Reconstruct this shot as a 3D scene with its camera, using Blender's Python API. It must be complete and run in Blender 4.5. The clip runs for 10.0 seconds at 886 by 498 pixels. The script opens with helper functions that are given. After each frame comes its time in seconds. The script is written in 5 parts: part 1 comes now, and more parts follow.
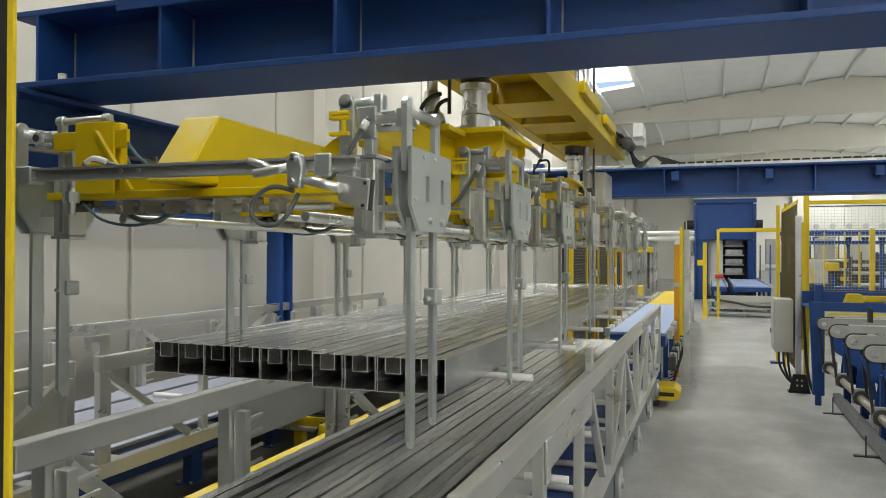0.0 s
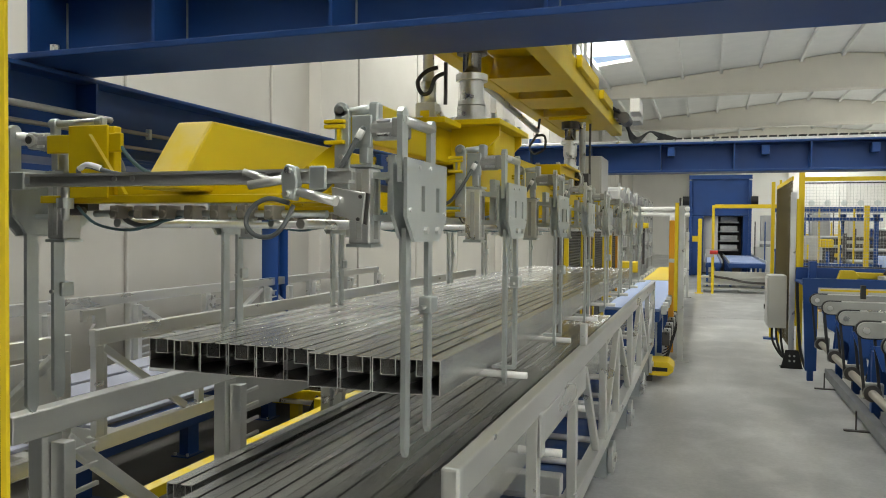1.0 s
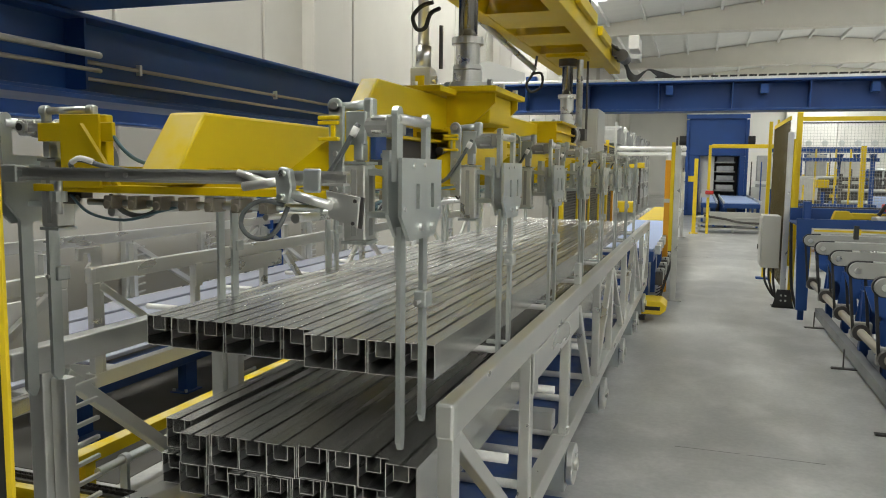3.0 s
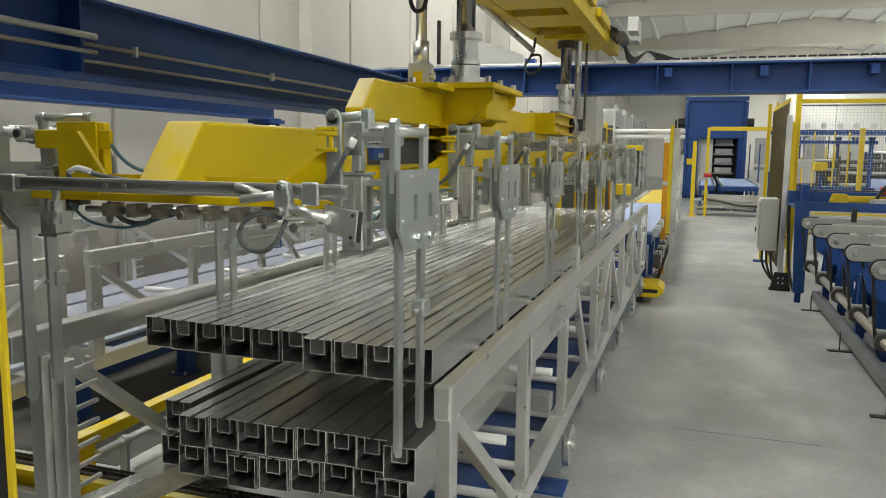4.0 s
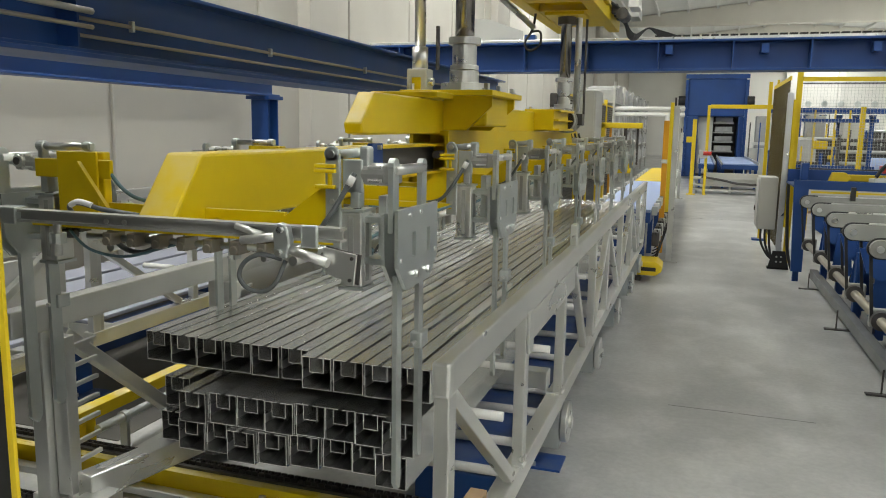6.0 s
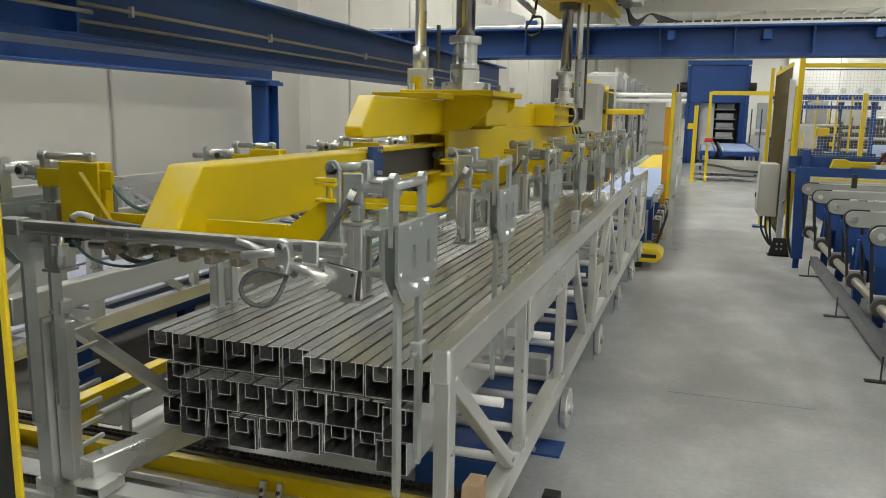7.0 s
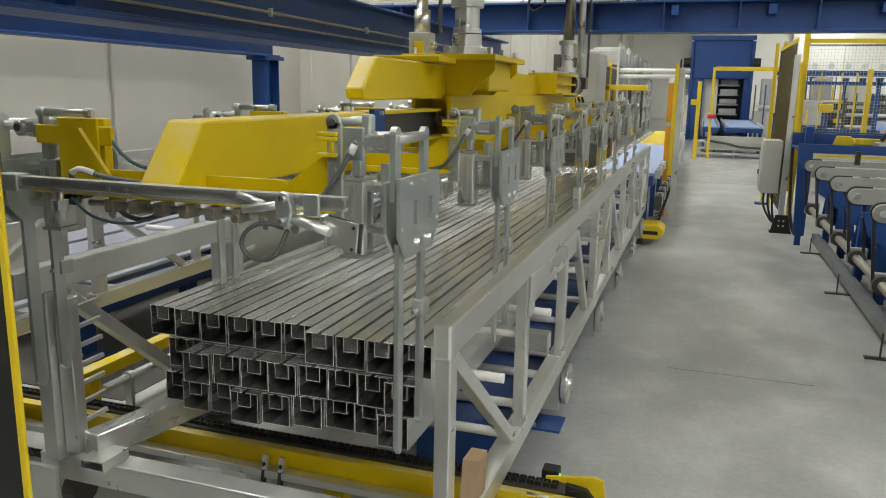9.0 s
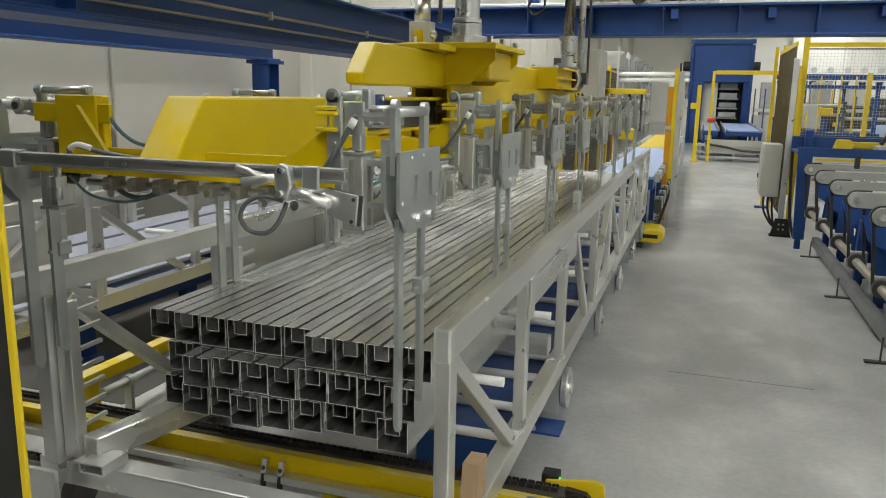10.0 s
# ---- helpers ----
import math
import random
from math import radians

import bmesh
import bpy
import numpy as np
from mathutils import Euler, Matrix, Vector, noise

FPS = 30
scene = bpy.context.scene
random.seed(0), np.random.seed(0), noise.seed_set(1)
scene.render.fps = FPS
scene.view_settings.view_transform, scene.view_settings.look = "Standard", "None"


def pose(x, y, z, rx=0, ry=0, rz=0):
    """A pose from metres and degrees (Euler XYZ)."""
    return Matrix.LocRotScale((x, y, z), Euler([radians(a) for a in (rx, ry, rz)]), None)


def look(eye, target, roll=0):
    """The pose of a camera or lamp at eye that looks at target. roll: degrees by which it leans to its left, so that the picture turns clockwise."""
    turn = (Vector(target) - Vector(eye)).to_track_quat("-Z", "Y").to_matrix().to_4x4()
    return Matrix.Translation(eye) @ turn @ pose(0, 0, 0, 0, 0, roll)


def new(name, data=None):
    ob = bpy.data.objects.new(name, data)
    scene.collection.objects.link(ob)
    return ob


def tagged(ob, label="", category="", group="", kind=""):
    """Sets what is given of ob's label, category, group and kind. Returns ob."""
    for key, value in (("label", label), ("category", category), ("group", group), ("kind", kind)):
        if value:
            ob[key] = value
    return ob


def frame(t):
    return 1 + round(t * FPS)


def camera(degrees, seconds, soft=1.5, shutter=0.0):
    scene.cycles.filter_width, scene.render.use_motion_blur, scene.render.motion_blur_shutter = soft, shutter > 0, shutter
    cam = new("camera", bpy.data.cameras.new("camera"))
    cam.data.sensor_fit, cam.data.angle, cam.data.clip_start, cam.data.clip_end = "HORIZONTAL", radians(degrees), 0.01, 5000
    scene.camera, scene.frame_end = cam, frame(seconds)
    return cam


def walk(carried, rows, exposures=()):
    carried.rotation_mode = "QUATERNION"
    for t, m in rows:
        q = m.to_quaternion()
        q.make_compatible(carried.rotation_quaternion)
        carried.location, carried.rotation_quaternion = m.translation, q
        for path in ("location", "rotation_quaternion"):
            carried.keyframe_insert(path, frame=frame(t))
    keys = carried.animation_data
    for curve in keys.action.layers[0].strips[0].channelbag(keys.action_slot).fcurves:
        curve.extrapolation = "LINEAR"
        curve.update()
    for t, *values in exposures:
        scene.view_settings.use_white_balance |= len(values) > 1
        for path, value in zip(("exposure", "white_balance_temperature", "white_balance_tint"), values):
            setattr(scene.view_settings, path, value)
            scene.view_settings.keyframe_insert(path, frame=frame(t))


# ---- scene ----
cam = camera(60.09, 10.0, soft=1.0)

PATH = [
    (0, pose(0, 0, 1.6, 90.437, -0.250, 19.284)),
    (0.5, pose(0, 0, 1.6, 89.743, -0.418, 19.103)),
    (1, pose(0, 0, 1.6, 88.567, -0.506, 18.953)),
    (1.5, pose(0, 0, 1.6, 87.221, -0.594, 18.838)),
    (2, pose(0, 0, 1.6, 85.959, -0.610, 18.738)),
    (2.5, pose(0, 0, 1.6, 84.921, -0.664, 18.677)),
    (4, pose(0, 0, 1.6, 82.756, -0.709, 18.462)),
    (4.5, pose(0, 0, 1.6, 82.358, -0.750, 18.423)),
    (5, pose(0, 0, 1.6, 81.952, -0.814, 18.404)),
    (5.5, pose(0, 0, 1.6, 81.536, -0.863, 18.387)),
    (7, pose(0, 0, 1.6, 80.074, -0.976, 18.439)),
    (7.5, pose(0, 0, 1.6, 79.557, -1.006, 18.478)),
    (8, pose(0, 0, 1.6, 78.999, -1.067, 18.546)),
    (8.5, pose(0, 0, 1.6, 78.594, -1.081, 18.564)),
    (9, pose(0, 0, 1.6, 78.301, -1.074, 18.565)),
    (9.5, pose(0, 0, 1.6, 78.231, -1.071, 18.557)),
    (10, pose(0, 0, 1.6, 78.563, -1.084, 18.558)),
]
walk(cam, PATH)


# ---- light ----
world = bpy.data.worlds.new("world")
scene.world = world
world.use_nodes = True
wn = world.node_tree
sky = wn.nodes.new("ShaderNodeTexSky")
sky.sky_type, sky.sun_disc, sky.sun_elevation, sky.sun_rotation = "NISHITA", False, radians(50), radians(30)
wn.links.new(sky.outputs[0], wn.nodes["Background"].inputs[0])
wn.nodes["Background"].inputs[1].default_value = 0.12
sun = new("sun", bpy.data.lights.new("sun", "SUN"))
sun.data.energy, sun.data.angle, sun.data.color = 1.0, radians(12), (1, 0.96, 0.9)
sun.matrix_world = look((0, 0, 20), (6, 10, 0))
scene.view_settings.exposure = 0.0
# one west pane is seen; the others are unseen additions to light the hall
SKYLIGHTS = [(-3.3, y) for y in (3.9, 13.6, 23.2)] + [(2.5, -5.8)] + [(7.5, y) for y in (-5.8, 3.9, 13.6, 23.2, 33.0, 42.7, 52.6)] + [(11.0, 33.0), (11.0, 42.7)]
for sx, sy in SKYLIGHTS:
    lamp = new("skylight_lamp", bpy.data.lights.new("skylight_lamp", "AREA"))
    lamp.data.shape, lamp.data.size, lamp.data.size_y = "RECTANGLE", 1.6, 5.6
    lamp.data.energy, lamp.data.color = 395, (0.985, 1, 0.955)
    lamp.matrix_world = look((sx, sy, 7.93 - 0.1 * abs(sx - 4.5) + 0.22), (sx, sy, 0))


# ---- materials ----
def mat(name, colour, rough=0.5, metal=0.0, vary=0.12, scale=6.0, bump=0.05, fine=90.0, stretch=(1, 1, 1), stain=None, stain_amount=0.0, rand=0.0, stain_scale=1.3, emit=0.0, stain_lo=0.38, stain_hi=0.74, speckle=0.0, cloud=0.0, dust=None, dust_amount=0.0, gloss=0.5):
    m = bpy.data.materials.new(name)
    m.use_nodes = True
    t = m.node_tree
    n, l = t.nodes, t.links
    b = n["Principled BSDF"]
    b.inputs["Metallic"].default_value = metal
    b.inputs["Specular IOR Level"].default_value = gloss
    co = n.new("ShaderNodeTexCoord")
    mp = n.new("ShaderNodeMapping")
    mp.inputs["Scale"].default_value = stretch
    mp.inputs["Location"].default_value = (3.17, 1.73, 0.37)
    l.new(co.outputs["Object"], mp.inputs[0])
    big = n.new("ShaderNodeTexNoise")
    big.inputs["Scale"].default_value, big.inputs["Detail"].default_value = scale, 5
    l.new(mp.outputs[0], big.inputs["Vector"])
    small = n.new("ShaderNodeTexNoise")
    small.inputs["Scale"].default_value, small.inputs["Detail"].default_value = fine, 3
    l.new(mp.outputs[0], small.inputs["Vector"])
    mix = n.new("ShaderNodeMix")
    mix.data_type, mix.blend_type = "RGBA", "MIX"
    lo = [c * (1 - vary) for c in colour] + [1]
    hi = [min(1, c * (1 + vary)) for c in colour] + [1]
    mix.inputs[6].default_value, mix.inputs[7].default_value = lo, hi
    l.new(big.outputs["Fac"], mix.inputs[0])
    out = mix.outputs[2]
    if stain:
        st = n.new("ShaderNodeTexNoise")
        st.inputs["Scale"].default_value, st.inputs["Detail"].default_value = stain_scale, 3.5
        l.new(mp.outputs[0], st.inputs["Vector"])
        ramp = n.new("ShaderNodeMapRange")
        ramp.inputs[1].default_value, ramp.inputs[2].default_value = stain_lo, stain_hi
        ramp.inputs[4].default_value = stain_amount
        l.new(st.outputs["Fac"], ramp.inputs[0])
        mx = n.new("ShaderNodeMix")
        mx.data_type = "RGBA"
        l.new(ramp.outputs[0], mx.inputs[0])
        l.new(out, mx.inputs[6])
        mx.inputs[7].default_value = (*stain, 1)
        out = mx.outputs[2]
    if dust:
        geo = n.new("ShaderNodeNewGeometry")
        sep = n.new("ShaderNodeSeparateXYZ")
        l.new(geo.outputs["Normal"], sep.inputs[0])
        up = n.new("ShaderNodeMapRange")
        up.inputs[1].default_value, up.inputs[2].default_value = 0.25, 0.85
        l.new(sep.outputs["Z"], up.inputs[0])
        dn = n.new("ShaderNodeTexNoise")
        dn.inputs["Scale"].default_value, dn.inputs["Detail"].default_value = 9.0, 4
        l.new(co.outputs["Object"], dn.inputs["Vector"])
        dr = n.new("ShaderNodeMapRange")
        dr.inputs[1].default_value, dr.inputs[2].default_value, dr.inputs[4].default_value = 0.36, 0.62, dust_amount
        l.new(dn.outputs["Fac"], dr.inputs[0])
        both = n.new("ShaderNodeMath")
        both.operation = "MULTIPLY"
        l.new(up.outputs[0], both.inputs[0])
        l.new(dr.outputs[0], both.inputs[1])
        dm = n.new("ShaderNodeMix")
        dm.data_type = "RGBA"
        l.new(both.outputs[0], dm.inputs[0])
        l.new(out, dm.inputs[6])
        dm.inputs[7].default_value = (*dust, 1)
        out = dm.outputs[2]
    if speckle:
        sn = n.new("ShaderNodeTexNoise")
        sn.inputs["Scale"].default_value, sn.inputs["Detail"].default_value, sn.inputs["Roughness"].default_value = 30, 3, 0.6
        l.new(co.outputs["Object"], sn.inputs["Vector"])
        sr = n.new("ShaderNodeMapRange")
        sr.inputs[1].default_value, sr.inputs[2].default_value = 0.35, 0.7
        sr.inputs[3].default_value, sr.inputs[4].default_value = 1 - speckle, 1 + speckle
        l.new(sn.outputs["Fac"], sr.inputs[0])
        hs = n.new("ShaderNodeHueSaturation")
        l.new(sr.outputs[0], hs.inputs["Value"])
        l.new(out, hs.inputs["Color"])
        out = hs.outputs[0]
    if cloud:
        cn = n.new("ShaderNodeTexNoise")
        cn.inputs["Scale"].default_value, cn.inputs["Detail"].default_value, cn.inputs["Roughness"].default_value = 1.3, 4, 0.55
        l.new(mp.outputs[0], cn.inputs["Vector"])
        cr = n.new("ShaderNodeMapRange")
        cr.interpolation_type = "SMOOTHSTEP"
        cr.inputs[1].default_value, cr.inputs[2].default_value = 0.28, 0.70
        cr.inputs[3].default_value, cr.inputs[4].default_value = 1 - cloud, 1 + cloud
        l.new(cn.outputs["Fac"], cr.inputs[0])
        ch = n.new("ShaderNodeHueSaturation")
        l.new(cr.outputs[0], ch.inputs["Value"])
        l.new(out, ch.inputs["Color"])
        out = ch.outputs[0]
    if rand:
        info = n.new("ShaderNodeObjectInfo")
        hsv = n.new("ShaderNodeHueSaturation")
        rr = n.new("ShaderNodeMapRange")
        rr.inputs[3].default_value, rr.inputs[4].default_value = 1 - rand, 1 + rand
        l.new(info.outputs["Random"], rr.inputs[0])
        l.new(rr.outputs[0], hsv.inputs["Value"])
        l.new(out, hsv.inputs["Color"])
        out = hsv.outputs[0]
    l.new(out, b.inputs["Base Color"])
    rg = n.new("ShaderNodeMapRange")
    rg.inputs[3].default_value, rg.inputs[4].default_value = max(0.02, rough - 0.1), min(1, rough + 0.1)
    l.new(big.outputs["Fac"], rg.inputs[0])
    l.new(rg.outputs[0], b.inputs["Roughness"])
    if bump:
        bp = n.new("ShaderNodeBump")
        bp.inputs["Strength"].default_value, bp.inputs["Distance"].default_value = bump, 0.004
        l.new(small.outputs["Fac"], bp.inputs["Height"])
        l.new(bp.outputs[0], b.inputs["Normal"])
    if emit:
        l.new(out, b.inputs["Emission Color"])
        b.inputs["Emission Strength"].default_value = emit
    return m


CONCRETE = mat("polished_concrete", (0.37, 0.37, 0.357), 0.36, 0, 0.22, 0.9, 0.0, 60, stretch=(1.0, 0.7, 1), stain=(0.47, 0.47, 0.455), stain_amount=0.55, stain_scale=2.6, stain_lo=0.5, stain_hi=0.72, speckle=0.07, cloud=0.22)
WALLMAT = mat("precast_panel", (0.50, 0.48, 0.43), 0.8, 0, 0.06, 1.2, 0.08, 40, stain=(0.42, 0.40, 0.36), stain_amount=0.4, rand=0.04)
WHITEWALL = mat("white_sheet_wall", (0.72, 0.71, 0.67), 0.7, 0, 0.06, 1.0, 0.03)
ROOF = mat("roof_sheet", (0.84, 0.84, 0.81), 0.6, 0, 0.08, 2.0, 0.03)
GIRDER = mat("concrete_girder", (0.74, 0.71, 0.64), 0.8, 0, 0.07, 1.5, 0.05)
BLUE = mat("blue_paint", (0.012, 0.058, 0.225), 0.44, 0, 0.14, 3.0, 0.03, 70, stain=(0.016, 0.05, 0.16), stain_amount=0.5, dust=(0.13, 0.15, 0.20), dust_amount=0.45, gloss=0.4)
YELLOW = mat("yellow_paint", (0.66, 0.475, 0.0015), 0.42, 0, 0.08, 4.0, 0.04, 60, stain=(0.54, 0.39, 0.004), stain_amount=0.5, stain_scale=3.0, dust=(0.62, 0.53, 0.27), dust_amount=0.8, gloss=0.28)
SAFETY = mat("safety_yellow", (0.68, 0.49, 0.006), 0.45, 0, 0.08, 4.0, 0.03)
ORANGE = mat("orange_cover", (0.62, 0.28, 0.01), 0.4, 0, 0.08, 5.0, 0.02)
GALV = mat("galvanised_steel", (0.56, 0.59, 0.575), 0.34, 0.72, 0.2, 16.0, 0.07, 120, stain=(0.40, 0.43, 0.42), stain_amount=0.5, stain_scale=8.0)
ALU = mat("aluminium_frame", (0.76, 0.76, 0.735), 0.30, 0.8, 0.10, 7.0, 0.05, 110, stretch=(1, 0.25, 1), stain=(0.44, 0.44, 0.42), stain_amount=0.5, stain_scale=3.0, rand=0.05)
PROFILE = mat("mill_finish_profile", (0.69, 0.69, 0.675), 0.25, 0.92, 0.14, 14.0, 0.03, 160, stretch=(1, 0.04, 1), rand=0.12)
CUT = mat("sawn_end", (0.74, 0.74, 0.70), 0.45, 0.4, 0.08, 30.0, 0.03)
# arm, rail and shaft colours are darkened to carry the conveyor's shade
SHADEDARM = mat("shaded_arm_grey", (0.30, 0.30, 0.28), 0.5, 0, 0.10, 6.0, 0.03, stain=(0.20, 0.20, 0.18), stain_amount=0.5, stain_scale=4)
SHADEDRAIL = mat("shaded_rail_grey", (0.17, 0.175, 0.18), 0.6, 0, 0.14, 6.0, 0.04, stain=(0.10, 0.10, 0.10), stain_amount=0.6, stain_scale=3)
DIMMEDSTEEL = mat("dimmed_worn_steel", (0.34, 0.31, 0.26), 0.45, 0.6, 0.14, 8.0, 0.04)
PANEL = mat("brushed_panel", (0.60, 0.60, 0.58), 0.5, 0.3, 0.10, 4.0, 0.04, 90, stretch=(1, 0.3, 1), stain=(0.48, 0.48, 0.46), stain_amount=0.4, stain_scale=2.0)
CHROME = mat("bright_steel", (0.68, 0.68, 0.66), 0.3, 0.95, 0.06, 12.0, 0.02)
DARKSTEEL = mat("dark_steel", (0.09, 0.085, 0.08), 0.45, 0.6, 0.2, 20.0, 0.08)
CHAIN = mat("oily_chain", (0.05, 0.045, 0.04), 0.4, 0.7, 0.3, 50.0, 0.1)
OILED = mat("oiled_steel", (0.26, 0.25, 0.23), 0.2, 1.0, 0.25, 10.0, 0.02, 60, stretch=(1, 1, 0.2))
# dark floor colour that carries the shade under the empty rack
FLOORSHADE = mat("shaded_floor", (0.075, 0.07, 0.06), 0.5, 0, 0.35, 2.5, 0.03, 50, stain=(0.14, 0.135, 0.12), stain_amount=0.6, stain_scale=2.0)
AMBER = mat("amber_mesh", (0.10, 0.075, 0.02), 0.5, 0.2, 0.2, 6.0, 0.0)
RUBBER = mat("black_rubber", (0.02, 0.02, 0.02), 0.6, 0, 0.2, 12.0, 0.05)
HOSE = mat("grey_hose", (0.11, 0.12, 0.12), 0.5, 0, 0.2, 30.0, 0.05)
TEAL = mat("air_hose", (0.09, 0.17, 0.20), 0.35, 0, 0.1, 20.0, 0.0)
CAST = mat("grey_casting", (0.42, 0.42, 0.40), 0.42, 0.5, 0.15, 25.0, 0.1)
GREY = mat("grey_enamel", (0.46, 0.46, 0.43), 0.5, 0, 0.06, 5.0, 0.03)
WHITE = mat("white_plastic", (0.75, 0.74, 0.71), 0.5, 0, 0.05, 6.0, 0.02)
PAD = mat("lavender_pad", (0.27, 0.28, 0.335), 0.6, 0, 0.08, 3.0, 0.04)
BELT = mat("pale_blue_sheet", (0.28, 0.36, 0.58), 0.5, 0, 0.08, 3.0, 0.04, stain=(0.33, 0.39, 0.55), stain_amount=0.4)
BLACK = mat("black_panel", (0.012, 0.012, 0.011), 0.6, 0, 0.2, 4.0, 0.03)
WOOD = mat("raw_timber", (0.36, 0.24, 0.14), 0.7, 0, 0.2, 6.0, 0.1, 60, stretch=(6, 6, 1))
RED = mat("red_plastic", (0.5, 0.03, 0.02), 0.4, 0, 0.1, 6.0, 0.0)
GREENLED = mat("green_light", (0.1, 0.9, 0.05), 0.4, 0, 0.0, 6.0, 0.0, emit=3.0)
CARDS = mat("grey_stock", (0.34, 0.34, 0.33), 0.7, 0, 0.2, 8.0, 0.05, rand=0.25)
PANE = mat("skylight_pane", (0.8, 0.82, 0.82), 0.4, 0, 0.03, 2.0, 0.0, emit=2.2)

# ---- mesh helpers ----
origin = {}


def box(bm, x0, x1, y0, y1, z0, z1):
    v = [bm.verts.new(p) for p in ((x0, y0, z0), (x1, y0, z0), (x1, y1, z0), (x0, y1, z0), (x0, y0, z1), (x1, y0, z1), (x1, y1, z1), (x0, y1, z1))]
    for f in ((3, 2, 1, 0), (4, 5, 6, 7), (0, 1, 5, 4), (1, 2, 6, 5), (2, 3, 7, 6), (3, 0, 4, 7)):
        bm.faces.new([v[i] for i in f])
    return bm


def axes(p, q):
    p, q = Vector(p), Vector(q)
    d = (q - p).normalized()
    u = Vector((0, 0, 1)) if abs(d.z) < 0.9 else Vector((0, 1, 0))
    s = d.cross(u).normalized()
    return p, q, s, s.cross(d).normalized()


def loft(bm, p, q, pts, cap=True):
    """Sweeps a closed outline (pairs across, up) from p to q."""
    p, q, s, u = axes(p, q)
    a = [bm.verts.new(p + s * x + u * y) for x, y in pts]
    b = [bm.verts.new(q + s * x + u * y) for x, y in pts]
    n = len(pts)
    for i in range(n):
        bm.faces.new((a[i], a[(i + 1) % n], b[(i + 1) % n], b[i]))
    if cap:
        bm.faces.new(a[::-1])
        bm.faces.new(b)
    return bm


def bar(bm, p, q, w, h):
    return loft(bm, p, q, [(-w / 2, -h / 2), (w / 2, -h / 2), (w / 2, h / 2), (-w / 2, h / 2)])


def rod(bm, p, q, r, n=12):
    return loft(bm, p, q, [(r * math.cos(2 * math.pi * i / n), r * math.sin(2 * math.pi * i / n)) for i in range(n)])


def ibeam(bm, p, q, w, h, tf=0.02, tw=0.014):
    a, b, c = w / 2, h / 2, tw / 2
    return loft(bm, p, q, [(-a, -b), (a, -b), (a, -b + tf), (c, -b + tf), (c, b - tf), (a, b - tf), (a, b), (-a, b), (-a, b - tf), (-c, b - tf), (-c, -b + tf), (-a, -b + tf)])


def prism(bm, axis, lo, hi, pts):
    """An outline in the plane across the axis (x: y,z; y: x,z; z: x,y), from lo to hi."""
    def at(v, a, b):
        return {"x": (v, a, b), "y": (a, v, b), "z": (a, b, v)}[axis]
    a = [bm.verts.new(at(lo, *p)) for p in pts]
    b = [bm.verts.new(at(hi, *p)) for p in pts]
    n = len(pts)
    for i in range(n):
        bm.faces.new((a[i], a[(i + 1) % n], b[(i + 1) % n], b[i]))
    bm.faces.new(a[::-1])
    bm.faces.new(b)
    return bm


def pipe(bm, pts, r, n=8):
    """A bent hose through points, smoothed."""
    pts = [Vector(p) for p in pts]
    path = []
    for i in range(len(pts) - 1):
        p0, p1, p2, p3 = pts[max(i - 1, 0)], pts[i], pts[i + 1], pts[min(i + 2, len(pts) - 1)]
        for k in range(5):
            t = k / 5
            path.append(0.5 * (2 * p1 + (p2 - p0) * t + (2 * p0 - 5 * p1 + 4 * p2 - p3) * t * t + (3 * p1 - p0 - 3 * p2 + p3) * t ** 3))
    path.append(pts[-1])
    rings = []
    s = None
    for i, p in enumerate(path):
        d = (path[min(i + 1, len(path) - 1)] - path[max(i - 1, 0)]).normalized()
        if s is None:
            s = d.orthogonal().normalized()
        s = (s - d * s.dot(d)).normalized()
        u = d.cross(s)
        rings.append([bm.verts.new(p + r * (s * math.cos(2 * math.pi * k / n) + u * math.sin(2 * math.pi * k / n))) for k in range(n)])
    for a, b in zip(rings, rings[1:]):
        for k in range(n):
            bm.faces.new((a[k], a[(k + 1) % n], b[(k + 1) % n], b[k]))
    bm.faces.new(rings[0][::-1])
    bm.faces.new(rings[-1])
    return bm


def thing(name, loc, label, category, group="", kind=""):
    ob = new(name)
    ob.location = loc
    ob.empty_display_size = 0.1
    origin[ob] = Vector(loc)
    return tagged(ob, label, category, group, kind)


def finish(name, bm, material, bevel=0.0, smooth=False):
    bmesh.ops.recalc_face_normals(bm, faces=bm.faces)
    if bevel:
        sharp = [e for e in bm.edges if len(e.link_faces) == 2 and e.calc_face_angle() > 0.6]
        bmesh.ops.bevel(bm, geom=sharp, offset=bevel, segments=2, profile=0.5, affect="EDGES", clamp_overlap=True)
    me = bpy.data.meshes.new(name)
    bm.to_mesh(me)
    bm.free()
    if smooth:
        for f in me.polygons:
            f.use_smooth = len(f.vertices) == 4
    me.materials.append(material)
    return me


def part(name, bm, material, parent, label="", bevel=0.0, smooth=False):
    o = origin[parent]
    bmesh.ops.translate(bm, vec=-o, verts=bm.verts)
    ob = new(name, finish(name, bm, material, bevel, smooth))
    ob.parent = parent
    origin[ob] = o
    return tagged(ob, label)


def share(name, mesh, parent, m):
    """One more object on a mesh, under a parent, posed in the parent's space."""
    ob = new(name, mesh)
    ob.parent = parent
    ob.matrix_basis = m
    return ob


def single(name, bm, material, label, category, group="", kind="", bevel=0.0, smooth=False):
    return tagged(new(name, finish(name, bm, material, bevel, smooth)), label, category, group, kind)


B = bmesh.new

